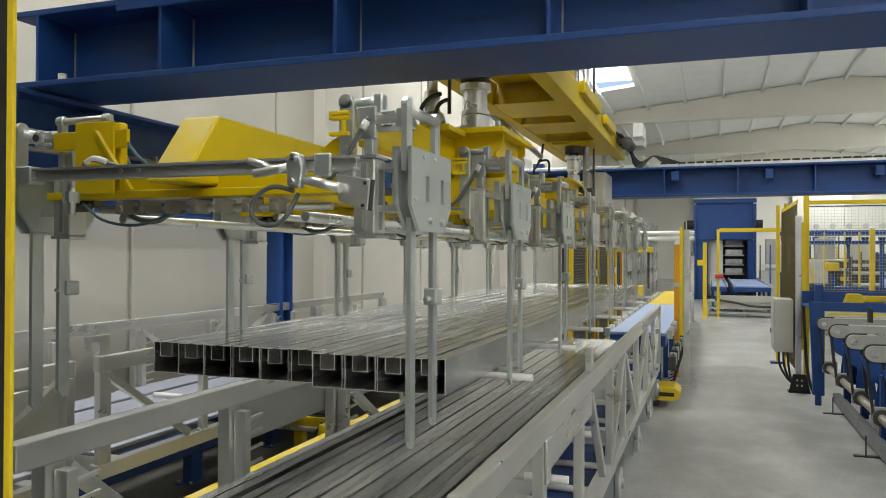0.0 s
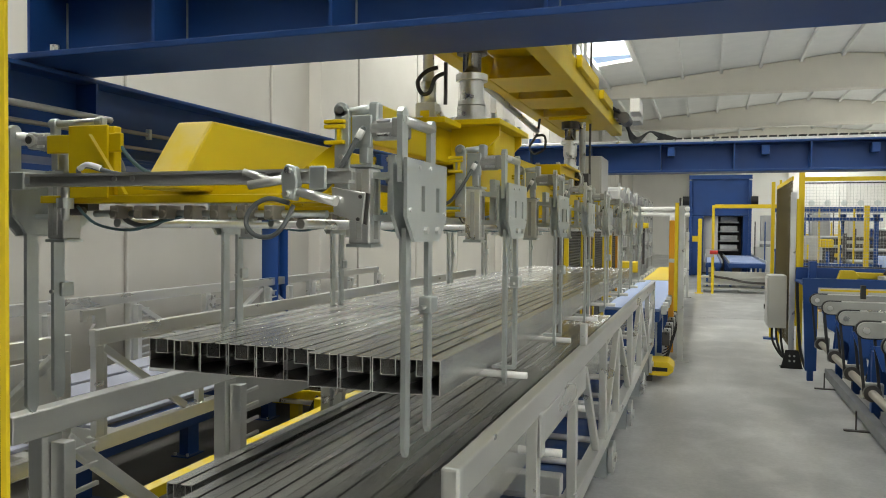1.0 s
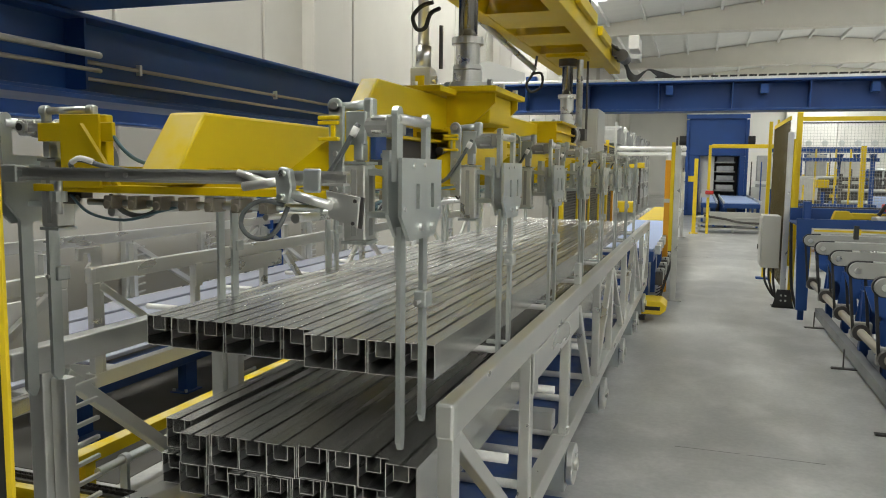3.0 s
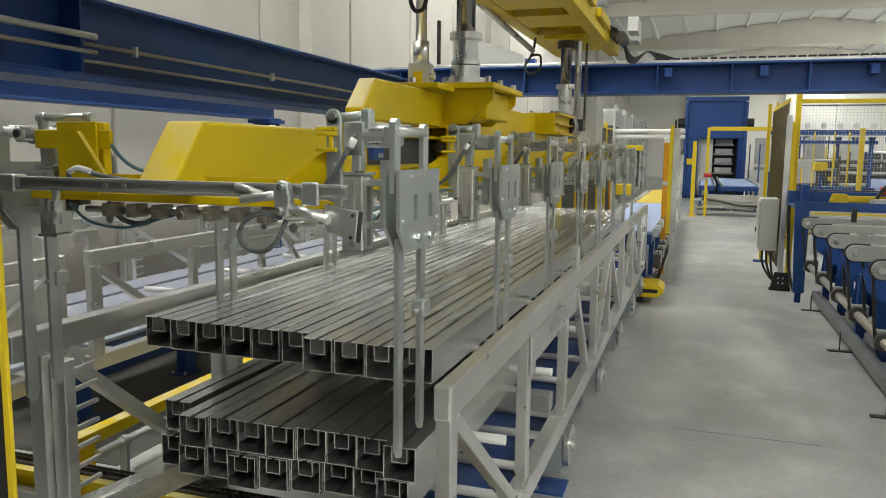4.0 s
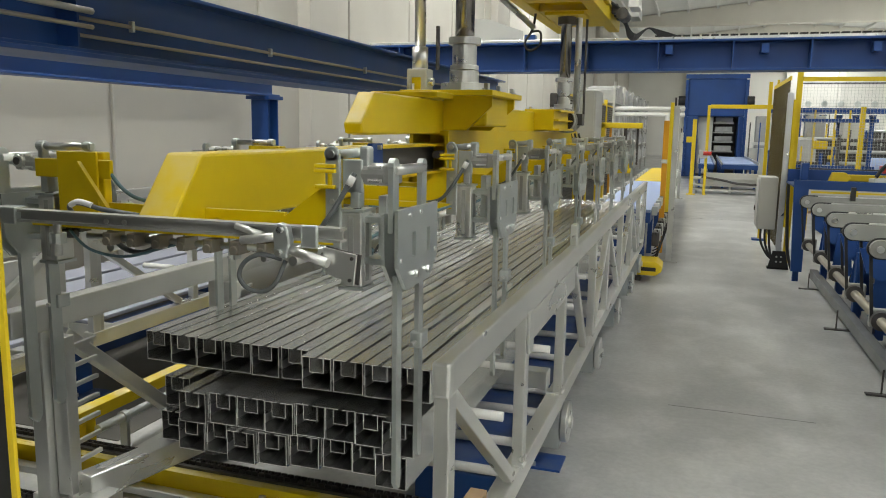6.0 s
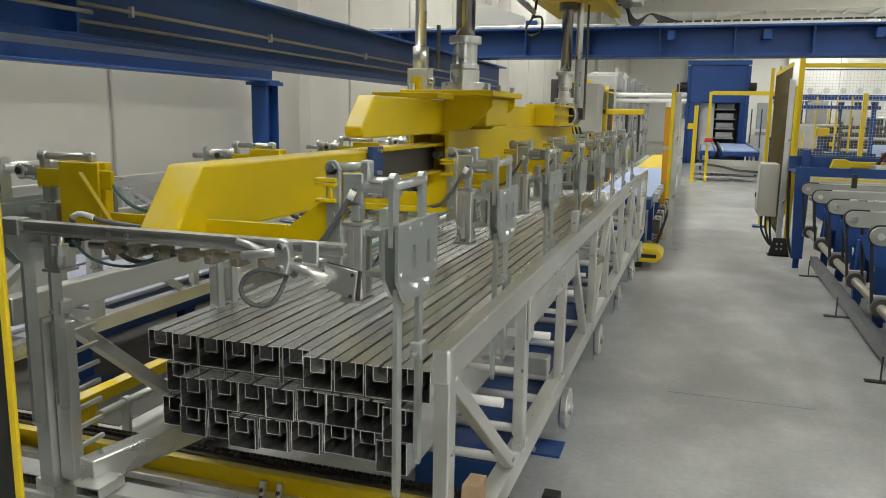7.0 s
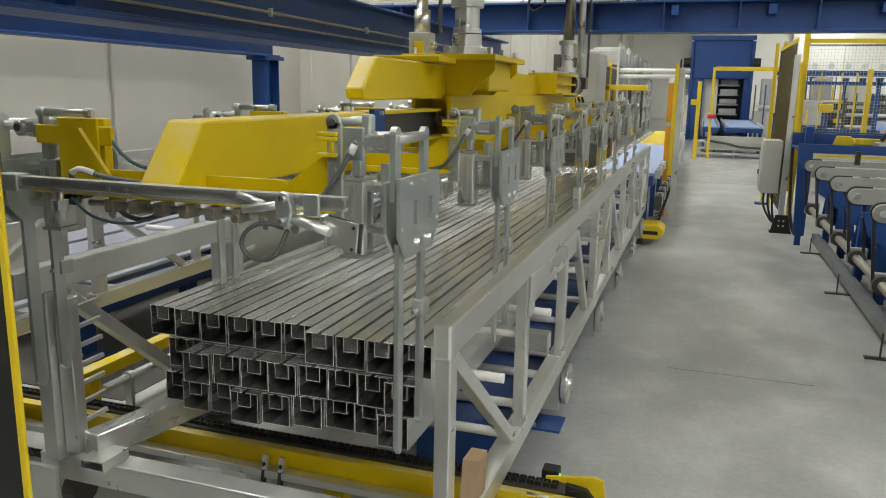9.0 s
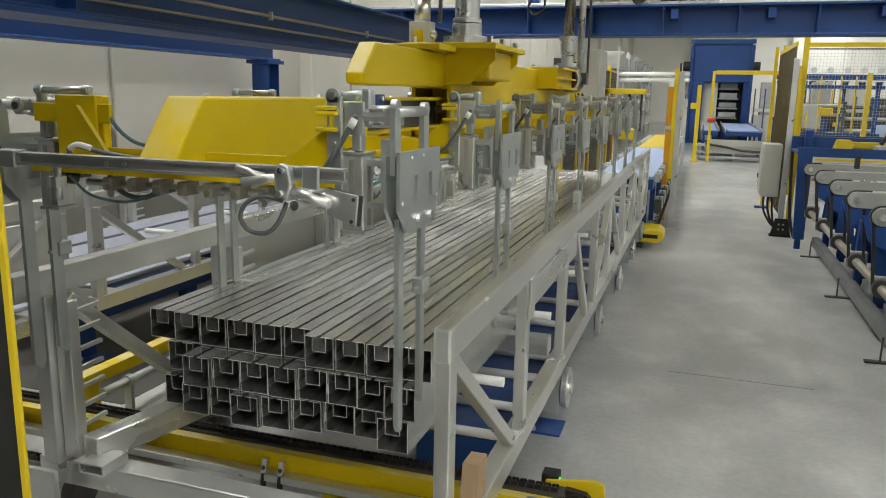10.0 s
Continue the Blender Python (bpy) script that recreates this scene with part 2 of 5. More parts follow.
# ---- setting: floor, walls, roof ----
single("floor", box(B(), -5, 14, -9, 60, -0.2, 0), CONCRETE, "polished grey concrete factory floor with faint stains", "floor", kind="structure")
for x0, y0, x1, y1 in ((-0.08, 4.56, 0.28, 4.56), (0.31, 4.555, 0.72, 4.555), (-0.3, 15.2, 3.0, 15.2)):
    single("floor_joint", box(B(), x0, x1, y0 - 0.0015, y0 + 0.0015, 0.0005, 0.0015), DARKSTEEL, "thin dark saw-cut joint in the concrete floor", "joint", "floor joints", "structure")
# thin dark sheet painted as the rack's shade on the floor
single("floor_strip", box(B(), -4.75, -2.72, 3.0, 9.7, 0.0, 0.004), FLOORSHADE, "dark floor strip standing in for shade under the empty rack", "floor strip", kind="structure")
wall_west = tagged(new("wall_west", finish("wall_west", box(B(), -5.3, -5.02, -9, 60.3, -0.2, 7.6), WALLMAT)), "beige precast concrete hall wall", "wall", kind="structure")
origin[wall_west] = Vector((0, 0, 0))
panel = finish("panel", box(B(), -0.02, 0.02, -1.2, 1.2, 0, 7.6), WALLMAT, 0.01)
SEAM = 5.64
for k in range(-6, 22):
    share("panel", panel, wall_west, pose(-5.0, SEAM - 1.24 + 2.46 * k, 0))
single("wall_north", box(B(), -5.3, 14.3, 56, 56.3, -0.2, 10), WHITEWALL, "pale far end wall of the hall", "wall", kind="structure")
# east and south walls stay out of view, kept white to bounce light
single("wall_east", box(B(), 14, 14.3, -9, 60, -0.2, 8.6), WHITEWALL, "unseen side wall of the hall, pale to bounce light", "wall", kind="structure")
single("wall_south", box(B(), -5.3, 14.3, -9.3, -9, -0.2, 10), WHITEWALL, "unseen end wall of the hall, pale to bounce light", "wall", kind="structure")
bm = B()
XM, ZR = 4.5, 7.93
def roof_z(x):
    return ZR - 0.1 * abs(x - XM)
cuts = sorted({y + d for _, y in SKYLIGHTS for d in (-2.9, 2.9)} | {-10, 60})
for x0, x1 in ((-5.3, -4.2), (-4.2, -2.4), (-2.4, 1.6), (1.6, 3.4), (3.4, 4.5), (4.5, 6.6), (6.6, 8.4), (8.4, 10.1), (10.1, 11.9), (11.9, 14.3)):
    for y0, y1 in zip(cuts, cuts[1:]):
        if any(x0 < a < x1 and y0 < b < y1 for a, b in SKYLIGHTS):
            continue
        prism(bm, "y", y0, y1, [(x0, roof_z(x0)), (x1, roof_z(x1)), (x1, roof_z(x1) + 0.1), (x0, roof_z(x0) + 0.1)])
for k in range(15):
    x = -4.9 + 1.33 * k
    bar(bm, (x, -9, roof_z(x) - 0.07), (x, 56, roof_z(x) - 0.07), 0.10, 0.14)
single("ceiling", bm, ROOF, "pale metal roof deck with purlins and skylights", "ceiling", kind="structure")
for y in (-8.5, 0.9, 10.6, 20.3, 30.0, 39.7, 49.4):
    bm = B()
    prism(bm, "y", y - 0.14, y + 0.14, [(-5.0, 6.72), (14.0, 6.72), (14.0, roof_z(14) - 0.02), (XM, ZR - 0.02), (-5.0, roof_z(-5) - 0.02)])
    prism(bm, "y", y - 0.22, y + 0.22, [(-5.0, 6.64), (14.0, 6.64), (14.0, 6.725), (-5.0, 6.725)])
    single("roof_girder", bm, GIRDER, "beige precast concrete roof girder", "girder", "roof girders", "structure", 0.01)
# glowing panes over every skylight lamp, most of them added out of view
for sx, sy in SKYLIGHTS:
    z = roof_z(sx) + 0.30
    single("skylight_pane", box(B(), sx - 0.9, sx + 0.9, sy - 2.9, sy + 2.9, z, z + 0.02), PANE, "translucent roof pane, all but one added out of view", "skylight", "skylights", "structure")

# ---- gantry frame in blue steel ----
gantry = thing("gantry_frame", (-4.5, 7.4, 0), "blue painted steel gantry frame with I-beam girders", "gantry")


def crossbeam(y, x0, x1, z, h, w, name):
    g = part(name, ibeam(B(), (x0, y, z + h / 2), (x1, y, z + h / 2), w, h, 0.022, 0.014), BLUE, gantry, bevel=0.004)
    bm = B()
    box(bm, x0 + (0.6 if y < 5 else 0.1), x1, y - (0.12 if y < 5 else 0.04), y + 0.04, z + h + 0.002, 2.538)
    part("rail", bm, CHROME, g, "worn steel running rail", 0.004)
    return g


near_beam = crossbeam(2.30, -2.42, 4.5, 2.2, 0.28, 0.36, "near_girder")
part("splice_plate", box(B(), -1.93, 4.5, 2.104, 2.119, 2.432, 2.50), BLUE, near_beam, "blue plate under the running rail", 0.003)
far_beam = crossbeam(8.2, -3.7, 5.5, 2.2, 0.30, 0.3, "far_girder")
for x in (-2.30, -1.76, -1.10, -0.432, 0.235, 0.9, 1.57):
    st = part("stiffener", box(B(), x - 0.006, x + 0.006, 2.122, 2.293, 2.222, 2.458), BLUE, near_beam)
    part("weld_bead", rod(B(), (x + 0.008, 2.290, 2.226), (x + 0.008, 2.290, 2.44), 0.004, 6), CAST, st, "pale unpainted weld bead", smooth=True)
part("bolt", rod(B(), (-2.22, 2.16, 2.222), (-2.22, 2.16, 2.25), 0.016, 6), CHROME, near_beam)
for x in (-3.2, -2.5, -1.8, -1.15, -0.45, 0.25, 0.94, 1.64, 2.3, 3.0):
    part("stiffener", box(B(), x - 0.006, x + 0.006, 8.055, 8.193, 2.222, 2.478), BLUE, far_beam)
for x in (-0.38, 0.5, 1.45):
    part("bracket", box(B(), x, x + 0.07, 8.05, 8.16, 2.36, 2.45), BLUE, far_beam, bevel=0.004)
long_beam = part("runway_beam", ibeam(B(), (-2.42, 1.6, 2.032), (-2.42, 9.4, 2.032), 0.20, 0.32, 0.018, 0.012), BLUE, gantry, bevel=0.004)
part("bottom_plate", box(B(), -2.57, -2.275, 1.6, 9.4, 1.852, 1.871), BLUE, long_beam, bevel=0.003)
for y in (2.05, 2.46):
    part("stiffener", box(B(), -2.412, -2.312, y - 0.006, y + 0.006, 1.895, 2.17), BLUE, long_beam)
for y in (2.78, 3.9, 5.2):
    part("pipe_clip", box(B(), -2.34, -2.318, y - 0.008, y + 0.008, 1.985, 2.03), GALV, long_beam, bevel=0.002)
for z, r in ((2.006, 0.0085), (1.94, 0.0075)):
    bm = rod(B(), (-2.33, 2.47, z), (-2.33, 9.0, z), r, 10)
    part("conduit", bm, DIMMEDSTEEL, long_beam, "thin grey steel conduit pipe", smooth=True)
part("conduit", pipe(B(), [(-2.28, 1.4, 2.03), (-2.28, 2.4, 2.03), (-2.28, 2.475, 2.03)], 0.013), CAST, long_beam, smooth=True)
part("conduit", pipe(B(), [(-2.28, 1.4, 1.97), (-2.28, 2.4, 1.97), (-2.28, 2.475, 1.97)], 0.009), DIMMEDSTEEL, long_beam, smooth=True)
part("runway_beam", ibeam(B(), (-4.5, -1, 2.04), (-4.5, 7.55, 2.04), 0.2, 0.24, 0.018, 0.012), BLUE, gantry, bevel=0.004)
part("column", ibeam(B(), (-4.5, 7.4, 0.02), (-4.5, 7.4, 1.88), 0.2, 0.22, 0.016, 0.012), BLUE, gantry, bevel=0.003)
part("cap_plate", box(B(), -4.64, -4.36, 7.25, 7.55, 1.88, 1.918), BLUE, gantry)
part("base_plate", box(B(), -4.65, -4.35, 7.25, 7.55, 0, 0.02), BLUE, gantry)

# ---- steel profiles ----
PW, PH, PL, TH = 0.1015, 0.104, 5.9, 0.0033


def profile_mesh():
    w, h, g, d, t, c = PW / 2, PH, 0.022, 0.047, TH, 0.006
    out = [(-w, 0), (w, 0), (w, h), (c, h), (c, h - t), (g, h - t), (g, h - d), (-g, h - d), (-g, h - t), (-c, h - t), (-c, h), (-w, h)]
    inn = [(-w + t, t), (w - t, t), (w - t, h - t), (g + t, h - t), (g + t, h - d - t), (-g - t, h - d - t), (-g - t, h - t), (-w + t, h - t)]
    caps = (("o0", "o1", "i1", "i0"), ("o1", "o2", "i2", "i1"), ("o2", "o3", "o4", "o5", "i3", "i2"), ("o5", "o6", "i4", "i3"), ("o6", "o7", "i5", "i4"),
            ("o7", "o8", "i6", "i5"), ("o8", "o9", "o10", "o11", "i7", "i6"), ("o11", "o0", "i0", "i7"))
    bm = B()
    ends = []
    for y in (0, PL):
        v = {"o%d" % k: bm.verts.new((p[0], y, p[1])) for k, p in enumerate(out)}
        v.update({"i%d" % k: bm.verts.new((p[0], y, p[1])) for k, p in enumerate(inn)})
        for cap in caps:
            bm.faces.new([v[k] for k in cap]).material_index = 1
        ends.append(v)
    for key, n in (("o", 12), ("i", 8)):
        for k in range(n):
            a, b = key + str(k), key + str((k + 1) % n)
            bm.faces.new((ends[0][a], ends[0][b], ends[1][b], ends[1][a]))
    me = finish("metal_profile", bm, PROFILE, 0.0006)
    me.materials.append(CUT)
    return me


profile = profile_mesh()
BASE = 0.533
LAYER_LABEL = "bright hollow grooved metal profile"


def lay(x0, pitch, z, dys, what):
    made = []
    for k, dy in enumerate(dys):
        p = tagged(new("metal_profile", profile), LAYER_LABEL + what, "metal profile", "stacked profiles")
        p.location = (x0 + pitch * (k + 0.5), 2.1 + dy, z)
        p.rotation_euler.y = radians(settle.uniform(-0.22, 0.22))
        made.append(p)
    return made


settle = random.Random(11)
lay(-1.69, 0.1032, BASE, [-0.025, -0.07, -0.06, -0.10, -0.08, -0.06, -0.035, -0.04, -0.10], ", in the bottom layer of the rack")
lay(-1.705, 0.1032, BASE + 0.1055, [0.02], ", set back beside the middle layer")
lay(-1.565, 0.1032, BASE + 0.1055, [-0.09, -0.07, -0.07, -0.075, -0.06, -0.06, -0.065, -0.10], ", in the middle layer of the rack")
LOAD_Z = BASE + 0.2115
load = lay(-1.785, 0.1077, LOAD_Z, [0.03, 0.02, 0.015, 0.015, 0.01, 0.015, -0.045, -0.045, -0.05, -0.04], ", lowered onto the stack")

# ---- storage rack in aluminium ----


def comb(parent, x, y, z0, z1, side):
    c = part("comb", box(B(), x - 0.001, x + 0.052, y - 0.010, y + 0.034, z0, z1), ALU, parent, "slotted comb channel", 0.003)
    n = int((z1 - z0) / 0.062)
    for k in range(n):
        z = z0 + 0.03 + k * 0.062
        part("peg", bar(B(), (x + 0.036, y + 0.03, z), (x + 0.046, y + 0.125, z + 0.008), 0.012, 0.012), ALU, c)


def rack(x0, x1, y0, y1, zb, zt, label, loaded=False):
    r = thing("storage_rack", ((x0 + x1) / 2, (y0 + y1) / 2, zb), label, "storage rack", "storage racks")
    L = y1 - y0
    for x, right in ((x1, True), (x0, False)):
        s = 1 if right else -1
        c, h = (x + 0.017, 0.021) if right else (x, 0.028)
        part("top_rail", box(B(), c - h, c + h, y0, y1, zt - 0.082, zt), ALU, r, bevel=0.005)
        part("bottom_rail", box(B(), x - 0.032, x + 0.032, y0 + (0 if right else 1.5), y1, zb, zb + 0.08), ALU, r, bevel=0.005)
        ys = [0.03, 0.88, 1.68, 2.72, 3.40, 4.3, 5.2, 6.1, L - 0.03] if right else [0.14, 1.04, 1.95, 2.95, 3.95, 4.95, 5.95, L - 0.03]
        for i, dy in enumerate(ys):
            hw = 0.027 if right else 0.038
            part("upright", box(B(), c - h + 0.001, c + h - 0.001, y0 + dy - hw, y0 + dy + hw, zb + 0.08, zt - 0.082), ALU, r, bevel=0.004)
            if not right:
                comb(r, x + 0.03, y0 + dy, zb + 0.1, zt - 0.1, 1)
        if right:
            diag = [(0.06, 0.97, 0.74, 0.03), (1.98, 0.94, 2.45, 0.03), (2.78, 0.03, 3.38, 0.94), (3.48, 0.94, 4.2, 0.03), (4.35, 0.03, 5.1, 0.94), (5.25, 0.94, 6.0, 0.03), (6.2, 0.03, L - 0.1, 0.94)]
        else:
            diag = [(0.20, 0.95, 0.72, 0.15), (2.0, 0.95, 2.85, 0.0), (3.0, 0.0, 3.9, 0.95), (4.0, 0.95, 4.9, 0.0)]
        za, zc, c0 = zb + 0.08, zt - 0.082, c
        for a, b, c, d in diag:
            part("brace", bar(B(), (c0, y0 + a, za + (zc - za) * b), (c0, y0 + c, za + (zc - za) * d), 2 * h - 0.006, 0.042), ALU, r, bevel=0.004)
    part("foot_block", box(B(), x0 - 0.10, x0 + 0.05, y0 + 0.06, y0 + 0.079, zb - 0.08, zb + 0.08), ALU, r, bevel=0.004)
    for dy in (0.14, 0.9):
        part("caster", rod(B(), (x0 - 0.02, y0 + dy + 0.06, zb - 0.06), (x0 + 0.03, y0 + dy + 0.06, zb - 0.06), 0.055, 18), DARKSTEEL, r)
    part("gusset_plate", box(B(), x1 + 0.0, x1 + 0.040, y0 + 0.92, y0 + 1.90, zt - 0.19, zt - 0.085), ALU, r, bevel=0.003)
    part("end_channel", box(B(), x1 + 0.0385, x1 + 0.050, y0 + 0.85, y0 + 0.915, zt - 0.215, zt - 0.07), ALU, r, bevel=0.004)
    part("rail_cap", box(B(), x1 - 0.006, x1 + 0.040, y0 - 0.006, y0 + 0.03, zt - 0.085, zt + 0.002), ALU, r, bevel=0.008)
    rng = random.Random(5)
    for dy in (0.88, 1.68, 2.72, 3.40):
        for z in (zb + 0.082,):
            wb = B()
            for k in range(9):
                for sx, sy, along in ((0.038, 0, 1), (-0.0, -0.028, 0)):
                    u = -0.026 + 0.0065 * k
                    cx, cy2 = (x1 + sx, y0 + dy + u) if along else (x1 + u, y0 + dy + sy)
                    bmesh.ops.create_icosphere(wb, subdivisions=1, radius=0.0048 + rng.random() * 0.0022, matrix=Matrix.Translation((cx, cy2, z)))
            part("weld_bead", wb, ALU, r, smooth=True)
    part("stub_post", box(B(), x1 + 0.0, x1 + 0.030, y0 + 1.96, y0 + 2.02, zt, zt + 0.10), ALU, r, bevel=0.004)
    for dy in (0.06, 1.6, 3.1, 4.6, L - 0.3):
        low = 0.086 if loaded and dy > 0.1 else 0.0
        part("cross_beam", box(B(), x0 - (0.09 if dy < 0.1 else -0.034), x1 - 0.034, y0 + dy + 0.08, y0 + dy + 0.16, zb - 0.004 + low, zb + 0.078 + low), ALU, r, bevel=0.005)
    part("base_runner", bar(B(), (x0 + 0.11, y0 + 0.15, zb + 0.125), (x0 + 0.23, y0 + 0.70, zb + 0.125), 0.07, 0.085), ALU, r, bevel=0.005)
    sc = B()
    for a, b, c, d in ((0, 0.09, 0, 0.005), (0, 0.09, 0.030, 0.035), (0, 0.005, 0.005, 0.030), (0.085, 0.09, 0.005, 0.030)):
        box(sc, x0 + 0.12 + a, x0 + 0.12 + b, y0 + 0.09, y0 + 0.2, zb + 0.079 + c, zb + 0.079 + d)
    part("stub_channel", sc, ALU, r)
    for dy in (0.72, 1.55, 2.4, 3.3, 4.6, 5.3):
        part("support_tube", rod(B(), (x1 - 0.22, y0 + dy, zb + 0.31), (x1 - 0.005, y0 + dy, zb + 0.31), 0.017, 14), WHITE, r, "white support tube", smooth=True)
    if not loaded:
        part("mid_rail", box(B(), x1 - 0.031, x1 - 0.005, y0 + 0.07, y1, zb + 0.19, zb + 0.285), ALU, r, "aluminium rail half way up the rack", 0.004)
        for k in range(6):
            part("stop_pad", box(B(), x0 + 0.04, x0 + 0.07, y0 + 0.6 + k, y0 + 0.66 + k, zb + 0.0805, zb + 0.10), BLACK, r, "small black rubber stop")
    return r


rack(-1.85, -0.55, 1.62, 8.62, 0.36, 1.065, "welded aluminium rack holding the stacked profiles", True)
rack(-4.46, -3.02, 3.16, 10.1, 0.42, 1.065, "empty welded aluminium rack beside the wall")
rack(-4.46, -3.02, -4.0, 3.0, 0.42, 1.065, "empty welded aluminium rack end beside the wall")

# ---- lifting spreader (moves) ----
CX = -1.18
MX = -1.10
spreader = thing("lifting_spreader", (CX, 4.0, 1.3), "yellow steel lifting spreader with galvanised gripper arms", "lifting spreader")
boom = part("boom", prism(B(), "x", -1.245, -1.14, [(1.452, 1.345), (2.56, 1.345), (2.56, 1.518), (1.588, 1.518)]), YELLOW, spreader, "yellow box boom with a sloped end", 0.008)
inner = part("inner_beam", ibeam(B(), (-1.19, 2.55, 1.452), (-1.19, 3.45, 1.452), 0.10, 0.135, 0.012, 0.012), YELLOW, spreader)
part("web_plate", box(B(), -1.183, -1.175, 2.57, 3.4, 1.40, 1.505), DARKSTEEL, inner, "dark web of the beam")
clamp = part("clamp_plate", box(B(), -1.139, -1.118, 2.56, 2.66, 1.42, 1.53), BLUE, spreader, "blue bolted clamp plate", 0.003)
for dz in (0.02, 0.10):
    part("bolt", rod(B(), (-1.118, 2.61, 1.415 + dz), (-1.104, 2.61, 1.415 + dz), 0.009, 6), CHROME, clamp)
bm = B()
box(bm, -1.28, -1.262, 3.36, 8.6, 1.322, 1.577)
box(bm, -1.108, -1.09, 3.36, 8.6, 1.322, 1.577)
box(bm, -1.262, -1.108, 3.36, 8.6, 1.559, 1.577)
box(bm, -1.262, -1.108, 3.36, 8.6, 1.322, 1.340)
box(bm, -1.262, -1.108, 3.60, 3.62, 1.34, 1.559)
part("sleeve", bm, YELLOW, spreader, "yellow box sleeve open at its end")
part("stop_bolt", rod(B(), (-1.13, 3.3, 1.47), (-1.13, 3.62, 1.47), 0.018, 12), DARKSTEEL, spreader)
head = part("head_beam", prism(B(), "x", -1.20, -1.13, [(2.50, 1.565), (2.49, 1.60), (2.61, 1.715), (6.9, 1.715), (6.9, 1.585), (2.56, 1.56)]), YELLOW, spreader, bevel=0.007)
fl = part("flange_plate", box(B(), -1.32, -0.88, 3.33, 3.92, 1.735, 1.76), YELLOW, head, bevel=0.003)
part("flange_plate", box(B(), -1.36, -1.06, 3.10, 3.33, 1.717, 1.742), YELLOW, head, bevel=0.003)
for y0, y1 in ((3.4, 3.42), (3.83, 3.85)):
    part("gusset", prism(B(), "y", y0, y1, [(-1.13, 1.735), (-0.90, 1.735), (-0.90, 1.69), (-1.02, 1.58), (-1.13, 1.58)]), YELLOW, head)
part("gusset", box(B(), -1.128, -0.93, 3.42, 3.83, 1.60, 1.734), YELLOW, head, bevel=0.01)
for x in (-1.28, -0.92):
    for y in (3.38, 3.6, 3.87):
        part("bolt", rod(B(), (x, y, 1.76), (x, y, 1.79), 0.014, 6), CHROME, head)


def mast(x, y, r, top, k):
    m = part("mast", rod(B(), (x, y, 1.76), (x, y, top), r, 28), OILED, spreader, "dark oiled steel lifting mast tube", smooth=True)
    bm = B()
    rod(bm, (x, y, 1.761), (x, y, 1.803), r * 2.45 * k, 36)
    rod(bm, (x, y, 1.803), (x, y, 1.862), r * 1.55 * k, 32)
    rod(bm, (x, y, 1.866), (x, y, 1.888), r * 1.5 * k, 32)
    rod(bm, (x, y, 1.888), (x, y, 1.985), r * 1.28, 28)
    rod(bm, (x, y, 1.985), (x, y, 2.018), r * 1.7, 28)
    part("flange", bm, CHROME, m, "bright machined steel mast flange", 0.002)
    return m


mast(MX, 3.62, 0.046, 3.3, 1.0)
mast(MX, 6.5, 0.045, 3.3, 0.75)
gx0, gy0 = -1.265, 3.45
clev = part("clevis", box(B(), gx0 - 0.05, gx0 + 0.05, gy0 - 0.045, gy0 + 0.045, 1.742, 1.86), GREY, spreader, "grey cast clevis block", 0.006)
part("tongue", box(B(), gx0 - 0.022, gx0 + 0.022, gy0 - 0.049, gy0 - 0.044, 1.744, 1.82), YELLOW, clev)
part("pin", rod(B(), (gx0 + 0.04, gy0 - 0.02, 1.80), (gx0 + 0.075, gy0 - 0.02, 1.80), 0.018, 12), CHROME, clev)
cyl = part("lift_cylinder", rod(B(), (gx0, gy0, 1.86), (gx0, gy0, 1.96), 0.037, 20), CHROME, spreader, "bright hydraulic lift cylinder", smooth=True)
part("piston", rod(B(), (gx0, gy0, 1.96), (gx0, gy0, 3.2), 0.026, 20), CHROME, cyl, smooth=True)
part("sensor_rod", rod(B(), (gx0 + 0.07, gy0 + 0.05, 1.86), (gx0 + 0.07, gy0 + 0.05, 2.06), 0.010, 8), DARKSTEEL, cyl)
part("guide_rod", rod(B(), (MX + 0.095, 6.55, 1.72), (MX + 0.095, 6.55, 3.2), 0.028, 18), CHROME, spreader, smooth=True)
part("guide_rod", rod(B(), (MX + 0.145, 6.65, 1.72), (MX + 0.145, 6.65, 3.2), 0.010, 10), DARKSTEEL, spreader)
block = part("drive_block", box(B(), -1.2, -0.99, 5.45, 6.1, 1.585, 1.735), YELLOW, spreader, bevel=0.004)
part("rib", box(B(), -0.99, -0.95, 5.45, 6.1, 1.72, 1.735), YELLOW, block)
part("rib", box(B(), -0.99, -0.95, 5.45, 6.1, 1.585, 1.60), YELLOW, block)
part("rib", box(B(), -0.99, -0.955, 5.45, 6.1, 1.654, 1.664), YELLOW, block)
bm = B()
rod(bm, (-1.03, 6.12, 1.665), (-1.03, 6.44, 1.665), 0.085, 24)
for k in range(9):
    rod(bm, (-1.03, 6.16 + 0.028 * k, 1.665), (-1.03, 6.168 + 0.028 * k, 1.665), 0.098, 24)
motor = part("motor", bm, CAST, spreader, "grey finned electric motor")
cowl = part("fan_cowl", rod(B(), (-1.03, 6.085, 1.665), (-1.03, 6.118, 1.665), 0.094, 28), CAST, motor, bevel=0.006)
for k in range(5):
    part("terminal_box" if k == 4 else "cowl_ring", rod(B(), (-1.03, 6.078, 1.665), (-1.03, 6.084, 1.665), 0.085 - 0.017 * k, 24) if k < 4 else box(B(), -0.95, -0.90, 6.2, 6.34, 1.63, 1.72), DARKSTEEL if k % 2 == 0 else CAST, motor)
